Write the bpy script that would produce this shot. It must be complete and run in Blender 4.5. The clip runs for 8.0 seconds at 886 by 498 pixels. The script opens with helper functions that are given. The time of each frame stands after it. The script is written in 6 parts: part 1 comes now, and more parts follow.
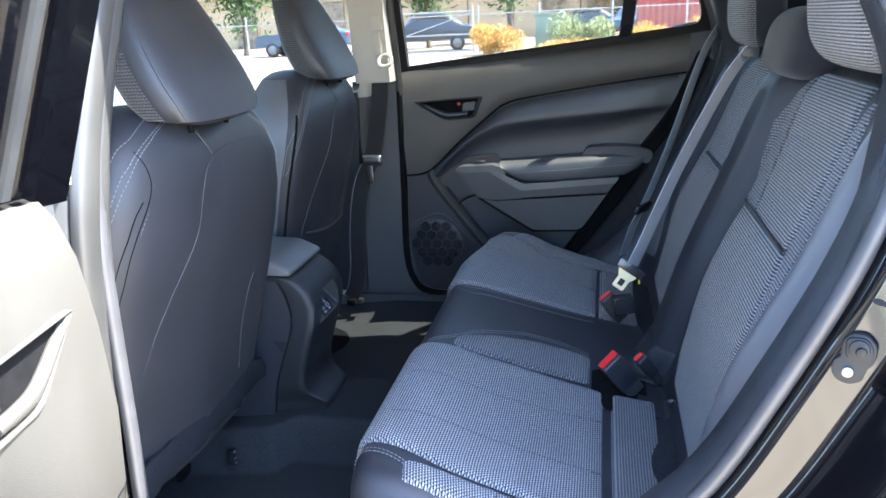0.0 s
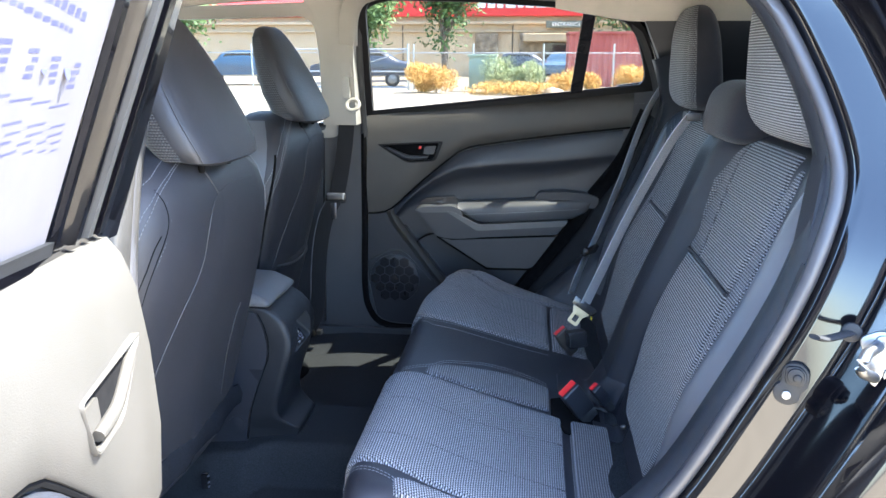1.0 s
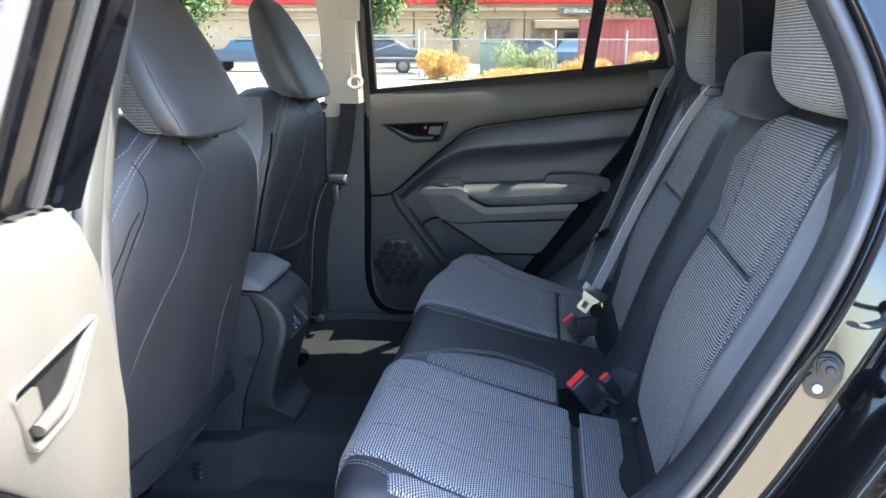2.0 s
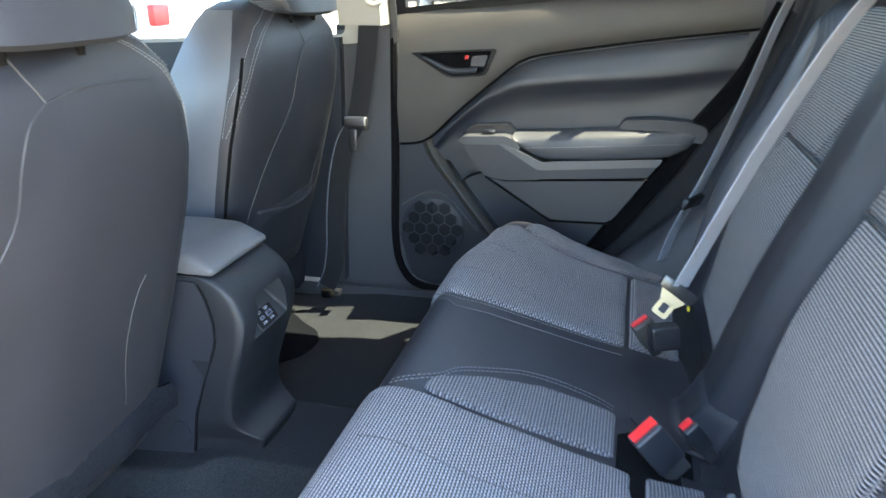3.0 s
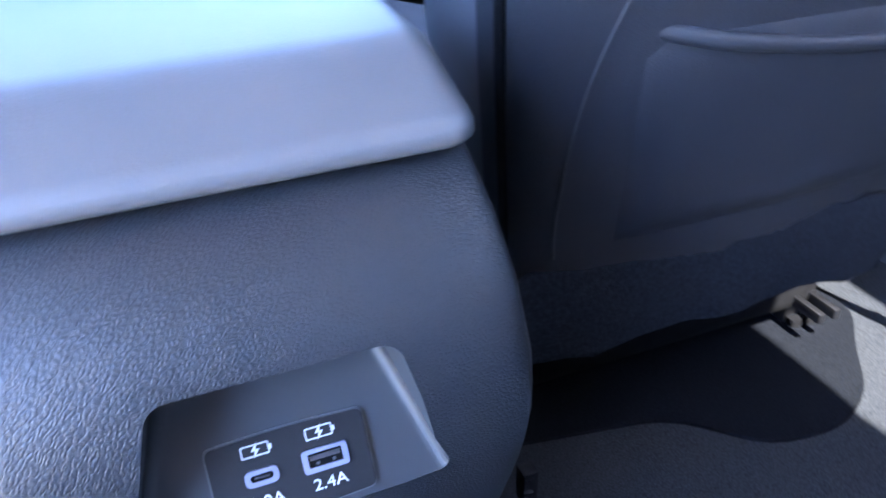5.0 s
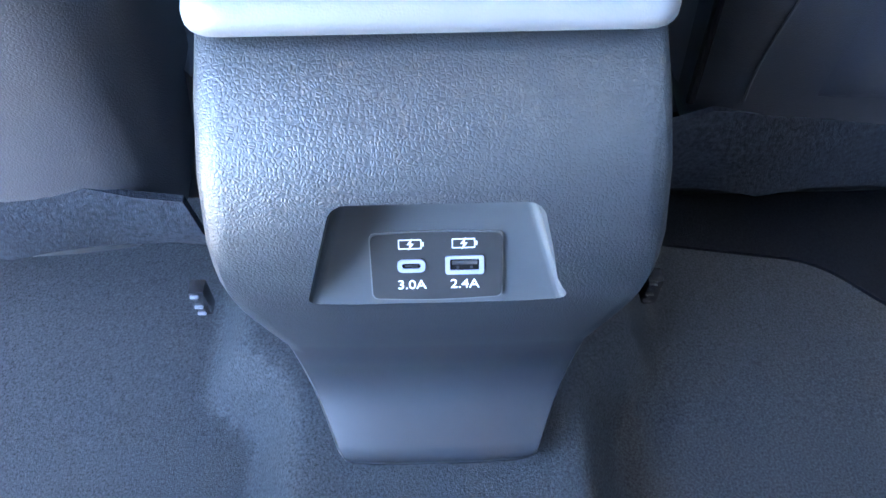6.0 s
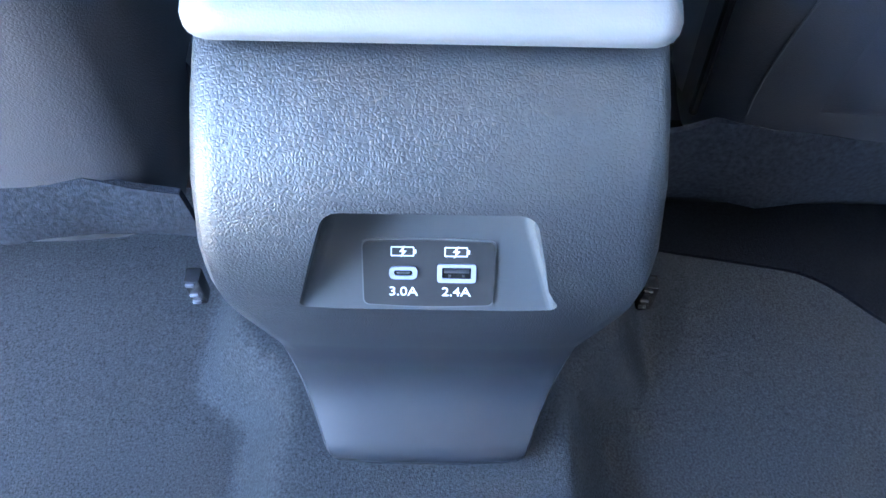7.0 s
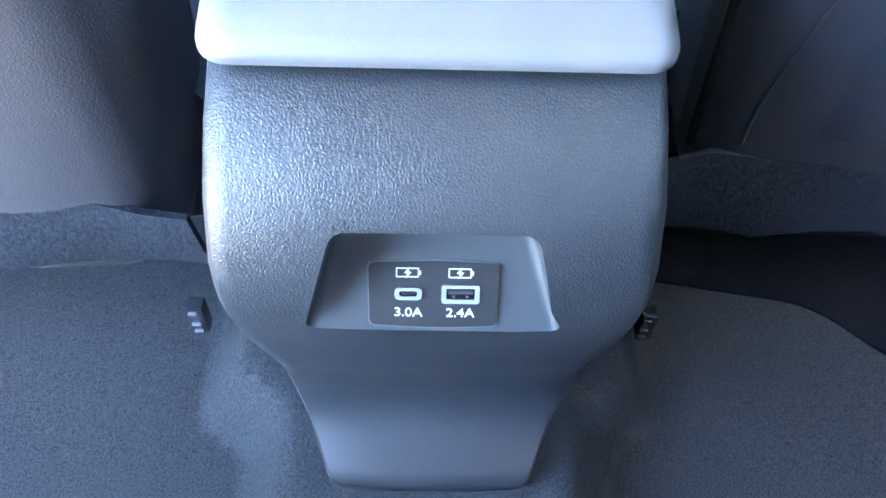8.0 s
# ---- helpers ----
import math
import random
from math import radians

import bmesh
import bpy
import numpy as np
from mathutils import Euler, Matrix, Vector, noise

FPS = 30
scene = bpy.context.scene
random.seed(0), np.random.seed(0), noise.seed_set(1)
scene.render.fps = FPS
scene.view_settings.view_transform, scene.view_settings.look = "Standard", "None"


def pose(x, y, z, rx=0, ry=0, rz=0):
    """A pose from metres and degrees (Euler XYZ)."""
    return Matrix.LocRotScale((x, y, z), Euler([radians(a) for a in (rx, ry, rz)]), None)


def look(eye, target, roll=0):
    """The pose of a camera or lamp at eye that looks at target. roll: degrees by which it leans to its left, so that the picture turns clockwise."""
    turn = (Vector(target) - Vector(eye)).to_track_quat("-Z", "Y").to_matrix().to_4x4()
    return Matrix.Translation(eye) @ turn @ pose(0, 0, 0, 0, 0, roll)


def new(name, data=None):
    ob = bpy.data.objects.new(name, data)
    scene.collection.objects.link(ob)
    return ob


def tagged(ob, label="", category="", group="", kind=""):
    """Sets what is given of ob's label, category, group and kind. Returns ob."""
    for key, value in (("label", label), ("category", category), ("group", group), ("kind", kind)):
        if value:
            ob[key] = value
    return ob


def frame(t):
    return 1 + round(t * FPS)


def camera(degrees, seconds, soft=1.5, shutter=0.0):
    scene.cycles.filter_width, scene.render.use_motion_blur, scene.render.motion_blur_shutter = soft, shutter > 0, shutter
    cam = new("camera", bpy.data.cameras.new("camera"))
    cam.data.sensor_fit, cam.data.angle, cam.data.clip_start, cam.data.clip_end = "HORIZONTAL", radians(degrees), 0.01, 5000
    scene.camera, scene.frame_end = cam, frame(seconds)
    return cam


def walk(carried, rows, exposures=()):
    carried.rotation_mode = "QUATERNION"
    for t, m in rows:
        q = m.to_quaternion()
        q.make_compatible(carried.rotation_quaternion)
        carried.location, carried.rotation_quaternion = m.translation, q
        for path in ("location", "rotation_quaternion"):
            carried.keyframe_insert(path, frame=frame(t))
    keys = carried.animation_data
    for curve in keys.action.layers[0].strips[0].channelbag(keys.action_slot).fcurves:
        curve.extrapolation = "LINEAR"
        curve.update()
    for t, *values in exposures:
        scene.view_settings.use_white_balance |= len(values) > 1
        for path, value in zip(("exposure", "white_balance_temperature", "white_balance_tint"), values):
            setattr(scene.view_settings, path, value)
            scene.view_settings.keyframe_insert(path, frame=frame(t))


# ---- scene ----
cam = camera(60.9, 8.0, shutter=0.3)
PATH = [
    (0, (0.618, -1.424, 1.215), (0.207, 0.446, 0.638), -2.8),
    (0.5, (0.576, -1.506, 1.234), (0.3, 0.406, 0.716), -0.7),
    (1, (0.549, -1.55, 1.254), (0.324, 0.375, 0.761), 0.1),
    (1.5, (0.536, -1.557, 1.252), (0.321, 0.369, 0.759), 0.4),
    (2.8, (0.595, -1.119, 1.155), (0.185, 0.732, 0.519), -0.3),
    (3.2, (0.555, -0.879, 1.122), (0.05, 0.928, 0.43), -0.1),
    (3.5, (0.444, -0.639, 1.041), (-0.127, 1.128, 0.299), 0.3),
    (4, (0.318, -0.334, 0.995), (-0.386, 1.314, 0.108), 2.0),
    (4.4, (0.249, -0.147, 0.983), (-0.767, 1.182, -0.114), 1.8),
    (4.6, (0.239, -0.063, 0.963), (-0.972, 0.939, -0.275), 1.8),
    (4.8, (0.214, -0.016, 0.901), (-1.14, 0.752, -0.355), -2.2),
    (5, (0.239, -0.011, 0.854), (-1.349, 0.577, -0.21), -2.1),
    (5.2, (0.24, -0.017, 0.864), (-1.271, 0.341, -0.396), -0.8),
    (6.5, (0.224, 0.007, 0.924), (-0.935, 0.024, -0.706), 1.1),
    (7, (0.223, 0.003, 0.918), (-0.937, 0.03, -0.711), 2.0),
    (7.5, (0.225, 0.005, 0.915), (-0.952, 0.033, -0.701), 2.3),
    (8, (0.233, 0.0, 0.919), (-1.008, 0.032, -0.649), 2.2),
]
walk(cam, [(t, look(eye, target, roll)) for t, eye, target, roll in PATH],
     exposures=[(0, 4.64, 5850, 10), (1.6, 4.53, 5950, 10), (2.8, 5.15, 6650, 5), (3.5, 5.95, 6550, 9), (4.2, 6.45, 6750, 4), (4.7, 6.65, 7000, 13),
                (5.0, 6.6, 5400, 23), (5.3, 6.95, 5450, 18), (6.4, 7.6, 5800, 8), (8.0, 7.6, 5800, 8)])

# ---- world, sun ----
SUN = Vector((0.61, 0.077, 1.0)).normalized()
world = bpy.data.worlds.new("sky")
scene.world = world
world.use_nodes = True
wn = world.node_tree.nodes
sky = wn.new("ShaderNodeTexSky")
sky.sky_type, sky.sun_disc = "NISHITA", False
sky.sun_elevation = math.asin(SUN.z)
sky.sun_rotation = math.atan2(SUN.x, SUN.y)
world.node_tree.links.new(sky.outputs[0], wn["Background"].inputs[0])
wn["Background"].inputs[1].default_value = 0.128
lamp = bpy.data.lights.new("sun", "SUN")
lamp.energy, lamp.angle, lamp.color = 3.1, radians(0.5), (1.0, 0.93, 0.78)
sun = new("sun", lamp)
sun.matrix_world = look(SUN * 20, (0, 0, 0))


# ---- materials ----
def material(name, color, rough=0.5, metal=0.0, coat=0.0, sheen=0.0, spec=0.5):
    m = bpy.data.materials.new(name)
    m.use_nodes = True
    b = m.node_tree.nodes["Principled BSDF"]
    b.inputs["Base Color"].default_value = (*color, 1)
    b.inputs["Roughness"].default_value = rough
    b.inputs["Metallic"].default_value = metal
    b.inputs["Coat Weight"].default_value = coat
    b.inputs["Coat Roughness"].default_value = 0.04
    b.inputs["Sheen Weight"].default_value = sheen
    b.inputs["Specular IOR Level"].default_value = spec
    return m


def node(m, kind, **sets):
    n = m.node_tree.nodes.new("ShaderNode" + kind)
    for key, value in sets.items():
        n.inputs[key.replace("_", " ")].default_value = value
    return n


def join(m, a, b):
    m.node_tree.links.new(a, b)


def coords(m, which="Object"):
    return node(m, "TexCoord").outputs[which]


def shader(m):
    return m.node_tree.nodes["Principled BSDF"]


def vary(m, color, other, scale, detail=4.0, low=0.35, high=0.65, which="Object"):
    """Base colour between two tones by noise."""
    n = node(m, "TexNoise", Scale=scale, Detail=detail)
    join(m, coords(m, which), n.inputs["Vector"])
    r = node(m, "ValToRGB")
    r.color_ramp.elements[0].position, r.color_ramp.elements[1].position = low, high
    r.color_ramp.elements[0].color, r.color_ramp.elements[1].color = (*color, 1), (*other, 1)
    join(m, n.outputs[0], r.inputs[0])
    join(m, r.outputs[0], shader(m).inputs["Base Color"])
    return r


def bump(m, source, strength, distance):
    b = node(m, "Bump", Strength=strength, Distance=distance)
    join(m, source, b.inputs["Height"])
    join(m, b.outputs[0], shader(m).inputs["Normal"])
    return b


def grained(name, color, other, rough, size=0.0016, strength=0.5, spec=0.5, crease=False):
    """Moulded plastic or leather with a pebbled grain."""
    m = material(name, color, rough, spec=spec)
    vary(m, color, other, 9.0)
    v = node(m, "TexVoronoi", Scale=1.0 / size)
    v.feature = "F1"
    warp = node(m, "TexNoise", Scale=0.35 / size, Detail=2.0)
    mix = node(m, "MixRGB")
    mix.blend_type = "ADD"
    mix.inputs[0].default_value = size * (0.9 if crease else 1.6)
    c = coords(m)
    join(m, c, mix.inputs[1])
    join(m, c, warp.inputs["Vector"])
    join(m, warp.outputs[1], mix.inputs[2])
    join(m, mix.outputs[0], v.inputs["Vector"])
    if crease:
        v.feature = "DISTANCE_TO_EDGE"
        edge = node(m, "MapRange", From_Min=0.0, From_Max=0.28)
        edge.interpolation_type = "SMOOTHSTEP"
        join(m, v.outputs["Distance"], edge.inputs[0])
        bump(m, edge.outputs[0], strength, size * 0.18)
    else:
        bump(m, v.outputs["Distance"], strength, size * 0.45)
    n2 = node(m, "TexNoise", Scale=5.0, Detail=5.0)
    join(m, c, n2.inputs["Vector"])
    mr = node(m, "MapRange", To_Min=rough - 0.07, To_Max=rough + 0.09)
    join(m, n2.outputs[0], mr.inputs[0])
    join(m, mr.outputs[0], shader(m).inputs["Roughness"])
    return m


def woven(name, dark, light, across, along, depth, share=0.5, sheen=0.12):
    """Ribbed weave over UV metres: light threads on dark, broken along their length."""
    m = material(name, dark, 0.85, sheen=sheen, spec=0.25)
    uv = node(m, "UVMap")
    sep = node(m, "SeparateXYZ")
    join(m, uv.outputs[0], sep.inputs[0])

    def wave(socket, period, phase=None):
        mul = node(m, "Math")
        mul.operation = "MULTIPLY"
        mul.inputs[1].default_value = 2 * math.pi / period
        join(m, socket, mul.inputs[0])
        out = mul.outputs[0]
        if phase is not None:
            add = node(m, "Math")
            join(m, out, add.inputs[0])
            join(m, phase, add.inputs[1])
            out = add.outputs[0]
        s = node(m, "Math")
        s.operation = "SINE"
        join(m, out, s.inputs[0])
        return s.outputs[0]

    rows = wave(sep.outputs[1], across)
    half = node(m, "Math")
    half.operation = "MULTIPLY"
    half.inputs[1].default_value = math.pi / across
    join(m, sep.outputs[1], half.inputs[0])
    floor_ = node(m, "Math")
    floor_.operation = "SNAP"
    floor_.inputs[1].default_value = math.pi
    join(m, half.outputs[0], floor_.inputs[0])
    cols = wave(sep.outputs[0], along, floor_.outputs[0])
    both = node(m, "Math")
    both.operation = "MULTIPLY_ADD"
    both.inputs[1].default_value = share
    join(m, cols, both.inputs[0])
    join(m, rows, both.inputs[2])
    mr = node(m, "MapRange", From_Min=-0.5, From_Max=1.1)
    join(m, both.outputs[0], mr.inputs[0])
    n = node(m, "TexNoise", Scale=420.0, Detail=2.0)
    join(m, uv.outputs[0], n.inputs["Vector"])
    soft = node(m, "Math")
    soft.operation = "MULTIPLY"
    join(m, mr.outputs[0], soft.inputs[0])
    mr2 = node(m, "MapRange", From_Min=0.25, From_Max=0.7, To_Min=0.45, To_Max=1.0)
    join(m, n.outputs[0], mr2.inputs[0])
    join(m, mr2.outputs[0], soft.inputs[1])
    mix = node(m, "MixRGB")
    mix.inputs[1].default_value, mix.inputs[2].default_value = (*dark, 1), (*light, 1)
    join(m, soft.outputs[0], mix.inputs[0])
    join(m, mix.outputs[0], shader(m).inputs["Base Color"])
    bump(m, both.outputs[0], 0.6, depth)
    return m


def cloth(name, color, other, scale=900.0, sheen=0.3, rough=0.9):
    m = material(name, color, rough, sheen=sheen, spec=0.2)
    vary(m, color, other, 14.0)
    n = node(m, "TexNoise", Scale=scale, Detail=3.0)
    join(m, coords(m), n.inputs["Vector"])
    bump(m, n.outputs[0], 0.5, 0.0006)
    return m


def pile(name, color, other, scale=620.0, depth=0.0018):
    """Carpet."""
    m = material(name, color, 1.0, spec=0.0)
    vary(m, color, other, scale * 0.7, 6.0, 0.3, 0.7)
    n = node(m, "TexNoise", Scale=scale, Detail=6.0, Roughness=0.7)
    join(m, coords(m), n.inputs["Vector"])
    bump(m, n.outputs[0], 1.0, depth)
    return m


def plain(name, color, other, scale, rough, depth=0.0, detail=6.0, **more):
    m = material(name, color, rough, **more)
    vary(m, color, other, scale, detail)
    if depth:
        n = node(m, "TexNoise", Scale=scale * 6, Detail=6.0)
        join(m, coords(m), n.inputs["Vector"])
        bump(m, n.outputs[0], 0.6, depth)
    return m


def glass(name, tint):
    m = bpy.data.materials.new(name)
    m.use_nodes = True
    nodes = m.node_tree.nodes
    nodes.remove(nodes["Principled BSDF"])
    t, g, mix, f = node(m, "BsdfTransparent"), node(m, "BsdfGlossy"), node(m, "MixShader"), node(m, "LayerWeight", Blend=0.5)
    t.inputs[0].default_value = (*tint, 1)
    g.inputs["Roughness"].default_value = 0.01
    power = node(m, "Math")
    power.operation = "POWER"
    power.inputs[1].default_value = 5.0
    gloss = node(m, "MapRange", To_Min=0.03, To_Max=0.85)
    join(m, f.outputs["Facing"], power.inputs[0])
    join(m, power.outputs[0], gloss.inputs[0])
    join(m, gloss.outputs[0], mix.inputs[0])
    join(m, t.outputs[0], mix.inputs[1])
    join(m, g.outputs[0], mix.inputs[2])
    join(m, mix.outputs[0], nodes["Material Output"].inputs[0])
    return m


PLASTIC = grained("dark_grained_plastic", (0.012, 0.014, 0.019), (0.016, 0.018, 0.024), 0.44, 0.0011, 0.25)
PLASTIC_UP = grained("upper_door_plastic", (0.035, 0.0325, 0.0285), (0.040, 0.037, 0.033), 0.58, 0.0012, 0.25)
CONSOLE = grained("console_plastic", (0.011, 0.012, 0.015), (0.014, 0.016, 0.019), 0.45, 0.0017, 0.34, 0.32, True)
# the mould's grain runs out to smooth plastic towards the console's foot
grain = next(n for n in CONSOLE.node_tree.nodes if n.type == "BUMP")
height = node(CONSOLE, "SeparateXYZ")
fade = node(CONSOLE, "MapRange", From_Min=0.52, From_Max=0.62, To_Min=0.0, To_Max=0.47)
join(CONSOLE, coords(CONSOLE), height.inputs[0])
join(CONSOLE, height.outputs[2], fade.inputs[0])
join(CONSOLE, fade.outputs[0], grain.inputs["Strength"])
RECESS = plain("smooth_recess_plastic", (0.015, 0.017, 0.020), (0.018, 0.020, 0.023), 12.0, 0.46)
SMOOTH = plain("smooth_dark_plastic", (0.050, 0.052, 0.055), (0.057, 0.059, 0.062), 12.0, 0.42)
GLOSSY = plain("satin_black_plastic", (0.012, 0.012, 0.014), (0.016, 0.016, 0.018), 8.0, 0.25)
PORTBLACK = plain("matt_black_plastic", (0.006, 0.006, 0.007), (0.008, 0.008, 0.009), 40.0, 0.62, spec=0.2)
LIDMAT = grained("padded_lid_vinyl", (0.064, 0.066, 0.071), (0.071, 0.073, 0.079), 0.44, 0.0011, 0.10)
LEATHER = grained("dark_leatherette", (0.014, 0.015, 0.019), (0.018, 0.019, 0.024), 0.54, 0.0017, 0.30, 0.45, True)
ARMPAD = grained("armrest_vinyl", (0.042, 0.044, 0.048), (0.050, 0.052, 0.056), 0.50, 0.0013, 0.2)
TRIMGREY = grained("grey_grained_trim", (0.036, 0.038, 0.042), (0.042, 0.044, 0.049), 0.50, 0.0012, 0.25)
# lighter copy of the leatherette: light from the open door put into colour
BOLSTER = grained("lit_bolster_vinyl", (0.075, 0.078, 0.088), (0.085, 0.088, 0.098), 0.34, 0.0011, 0.15, 0.6)
CLOTH = cloth("plain_dark_cloth", (0.012, 0.013, 0.018), (0.017, 0.018, 0.024), sheen=0.12)
VINYL = grained("plain_dark_seat_vinyl", (0.014, 0.015, 0.020), (0.018, 0.019, 0.025), 0.46, 0.0010, 0.2, 0.45)
FLAP = pile("felt_flap", (0.009, 0.010, 0.0125), (0.020, 0.0225, 0.028), 420.0, 0.0012)
WEAVE = woven("ribbed_grey_weave", (0.013, 0.014, 0.018), (0.36, 0.36, 0.37), 0.0041, 0.0052, 0.0008, 0.30)
RIBS = woven("close_ribbed_grey_weave", (0.013, 0.014, 0.018), (0.40, 0.40, 0.405), 0.0042, 0.0050, 0.0010, 0.22)
FINE = woven("fine_grey_weave", (0.013, 0.014, 0.018), (0.36, 0.36, 0.375), 0.0040, 0.0056, 0.0008, 0.75)
DOTS = woven("dotted_grey_weave", (0.024, 0.025, 0.030), (0.23, 0.23, 0.24), 0.0046, 0.0052, 0.0009, 0.7)
CARPET = pile("dark_carpet", (0.012, 0.013, 0.0147), (0.037, 0.040, 0.044), 800.0, 0.0015)
# carpet darkened to pass for its shaded part under the far seat
SHADEPILE = pile("floor_shade_pile", (0.0035, 0.004, 0.005), (0.009, 0.010, 0.0125))
HEADWEAVE = woven("dark_headrest_weave", (0.010, 0.011, 0.014), (0.075, 0.076, 0.082), 0.0042, 0.0050, 0.0007, 0.7)
LINER = cloth("beige_headliner", (0.43, 0.40, 0.35), (0.48, 0.45, 0.395), 700.0, 0.1)
PILLAR = plain("beige_pillar_plastic", (0.26, 0.244, 0.216), (0.29, 0.272, 0.242), 6.0, 0.55, 0.0002)
SEALLIGHT = plain("pale_grey_weatherstrip", (0.024, 0.0235, 0.023), (0.031, 0.030, 0.029), 14.0, 0.42, 0.0003)
PAINT = material("black_car_paint", (0.002, 0.002, 0.003), 0.12, coat=1.0, spec=0.15)
PAINT.node_tree.nodes["Principled BSDF"].inputs["Coat IOR"].default_value = 1.45
RUBBER = plain("rubber", (0.020, 0.021, 0.023), (0.030, 0.031, 0.033), 20.0, 0.55, 0.0004)
BUMPER = plain("black_moulded_rubber", (0.007, 0.0075, 0.009), (0.010, 0.011, 0.013), 30.0, 0.55, spec=0.3)
SEALGREY = plain("grey_door_seal", (0.034, 0.034, 0.038), (0.043, 0.043, 0.048), 20.0, 0.42, 0.0002)
BELT = woven("seat_belt_webbing", (0.24, 0.26, 0.30), (0.44, 0.46, 0.50), 0.0016, 0.0075, 0.0003, 0.5)
# paler copy of the dark webbing for its sunlit edge
LITBELT = woven("sunlit_belt_webbing", (0.07, 0.075, 0.085), (0.15, 0.155, 0.17), 0.0016, 0.0075, 0.0003, 0.5)
DARKBELT = woven("dark_belt_webbing", (0.010, 0.010, 0.011), (0.026, 0.026, 0.029), 0.0016, 0.0075, 0.0003, 0.5, 0.0)
METAL = material("zinc_plated_metal", (0.20, 0.205, 0.215), 0.36, 1.0)
BRASS = material("cream_plated_metal", (0.52, 0.45, 0.30), 0.34, 0.85)
DARKMETAL = material("dark_metal", (0.12, 0.12, 0.13), 0.35, 1.0)
RED = plain("red_plastic", (0.55, 0.015, 0.02), (0.48, 0.012, 0.015), 30.0, 0.35)
WHITE = plain("white_print", (0.40, 0.41, 0.43), (0.37, 0.38, 0.40), 40.0, 0.5)
LILAC = plain("pale_port_surround", (0.11, 0.115, 0.17), (0.13, 0.135, 0.19), 60.0, 0.4)
THREAD = plain("grey_thread", (0.15, 0.155, 0.165), (0.19, 0.195, 0.205), 300.0, 0.8)
SOFTSEAM = plain("grey_piping", (0.020, 0.020, 0.023), (0.028, 0.028, 0.031), 60.0, 0.6)
# near-black: seams and seals, and shade painted into gaps and pockets
SEAMSHADE = plain("seam_and_shade_black", (0.003, 0.003, 0.0035), (0.005, 0.005, 0.0055), 100.0, 1.0, spec=0.08)
YELLOW = plain("yellow_tag", (0.75, 0.62, 0.02), (0.7, 0.55, 0.02), 30.0, 0.5)
PAPER = plain("white_paper", (0.080, 0.078, 0.090), (0.072, 0.070, 0.082), 20.0, 0.7)
PRIVACY = glass("privacy_glass", (0.55, 0.55, 0.525))
HATCHGLASS = glass("dark_hatch_glass", (0.16, 0.16, 0.155))
CLEAR = glass("clear_glass", (0.56, 0.57, 0.56))


# ---- building helpers ----
def thing(name, at, label, category, group="", kind=""):
    e = new(name)
    e.empty_display_size = 0.05
    e.location = at
    return tagged(e, label, category, group, kind)


def part(name, bm, mat, parent=None, label="", smooth=38, bevel=0.0, shift=None):
    """One mesh object from a bmesh in world places, under a thing or a part of one."""
    me = bpy.data.meshes.new(name)
    if bevel:
        es = [e for e in bm.edges if e.is_manifold and e.calc_face_angle(0) > radians(35)]
        bmesh.ops.bevel(bm, geom=es, offset=bevel, segments=2, profile=0.6, affect="EDGES", clamp_overlap=True)
    bmesh.ops.recalc_face_normals(bm, faces=bm.faces)
    bm.to_mesh(me)
    bm.free()
    return link(name, me, mat, parent, label, smooth)


def link(name, me, mat, parent=None, label="", smooth=38):
    me.materials.clear()
    me.materials.append(mat)
    if smooth:
        me.shade_smooth()
        me.set_sharp_from_angle(angle=radians(smooth))
    ob = new(name, me)
    if parent is not None:
        ob.parent = parent
        ob.matrix_parent_inverse = Matrix.Translation(-parent.location)
    if label:
        ob["label"] = label
    return ob


def loft(rings, closed=True, caps=True, uv=False):
    """Skin over rings of equal length."""
    bm = bmesh.new()
    layer = bm.loops.layers.uv.new("UVMap") if uv else None
    vs = [[bm.verts.new(p) for p in ring] for ring in rings]
    n = len(rings[0])
    for a, b in zip(vs, vs[1:]):
        for i in range(n if closed else n - 1):
            j = (i + 1) % n
            bm.faces.new((a[i], a[j], b[j], b[i]))
    if closed and caps:
        bm.faces.new(vs[0][::-1])
        bm.faces.new(vs[-1])
    return bm


def spline(points, count):
    """Catmull-Rom through points (tuples of any length)."""
    pts = [np.array(p, float) for p in points]
    d = [0.0]
    for a, b in zip(pts, pts[1:]):
        d.append(d[-1] + max(1e-6, float(np.linalg.norm(b - a))))
    out = []
    for k in range(count):
        s = d[-1] * k / (count - 1)
        i = min(len(pts) - 2, max(0, int(np.searchsorted(d, s, side="right")) - 1))
        f = (s - d[i]) / (d[i + 1] - d[i])
        p0 = pts[i - 1] if i else 2 * pts[0] - pts[1]
        p1, p2 = pts[i], pts[i + 1]
        p3 = pts[i + 2] if i + 2 < len(pts) else 2 * p2 - p1
        out.append(tuple(0.5 * (2 * p1 + (p2 - p0) * f + (2 * p0 - 5 * p1 + 4 * p2 - p3) * f * f + (3 * p1 - p0 - 3 * p2 + p3) * f ** 3)))
    return out


def interp(x, table):
    """Linear look-up in rows of (x, values...)."""
    xs = [r[0] for r in table]
    vals = [float(np.interp(x, xs, [r[k] for r in table])) for k in range(1, len(table[0]))]
    return vals[0] if len(vals) == 1 else vals


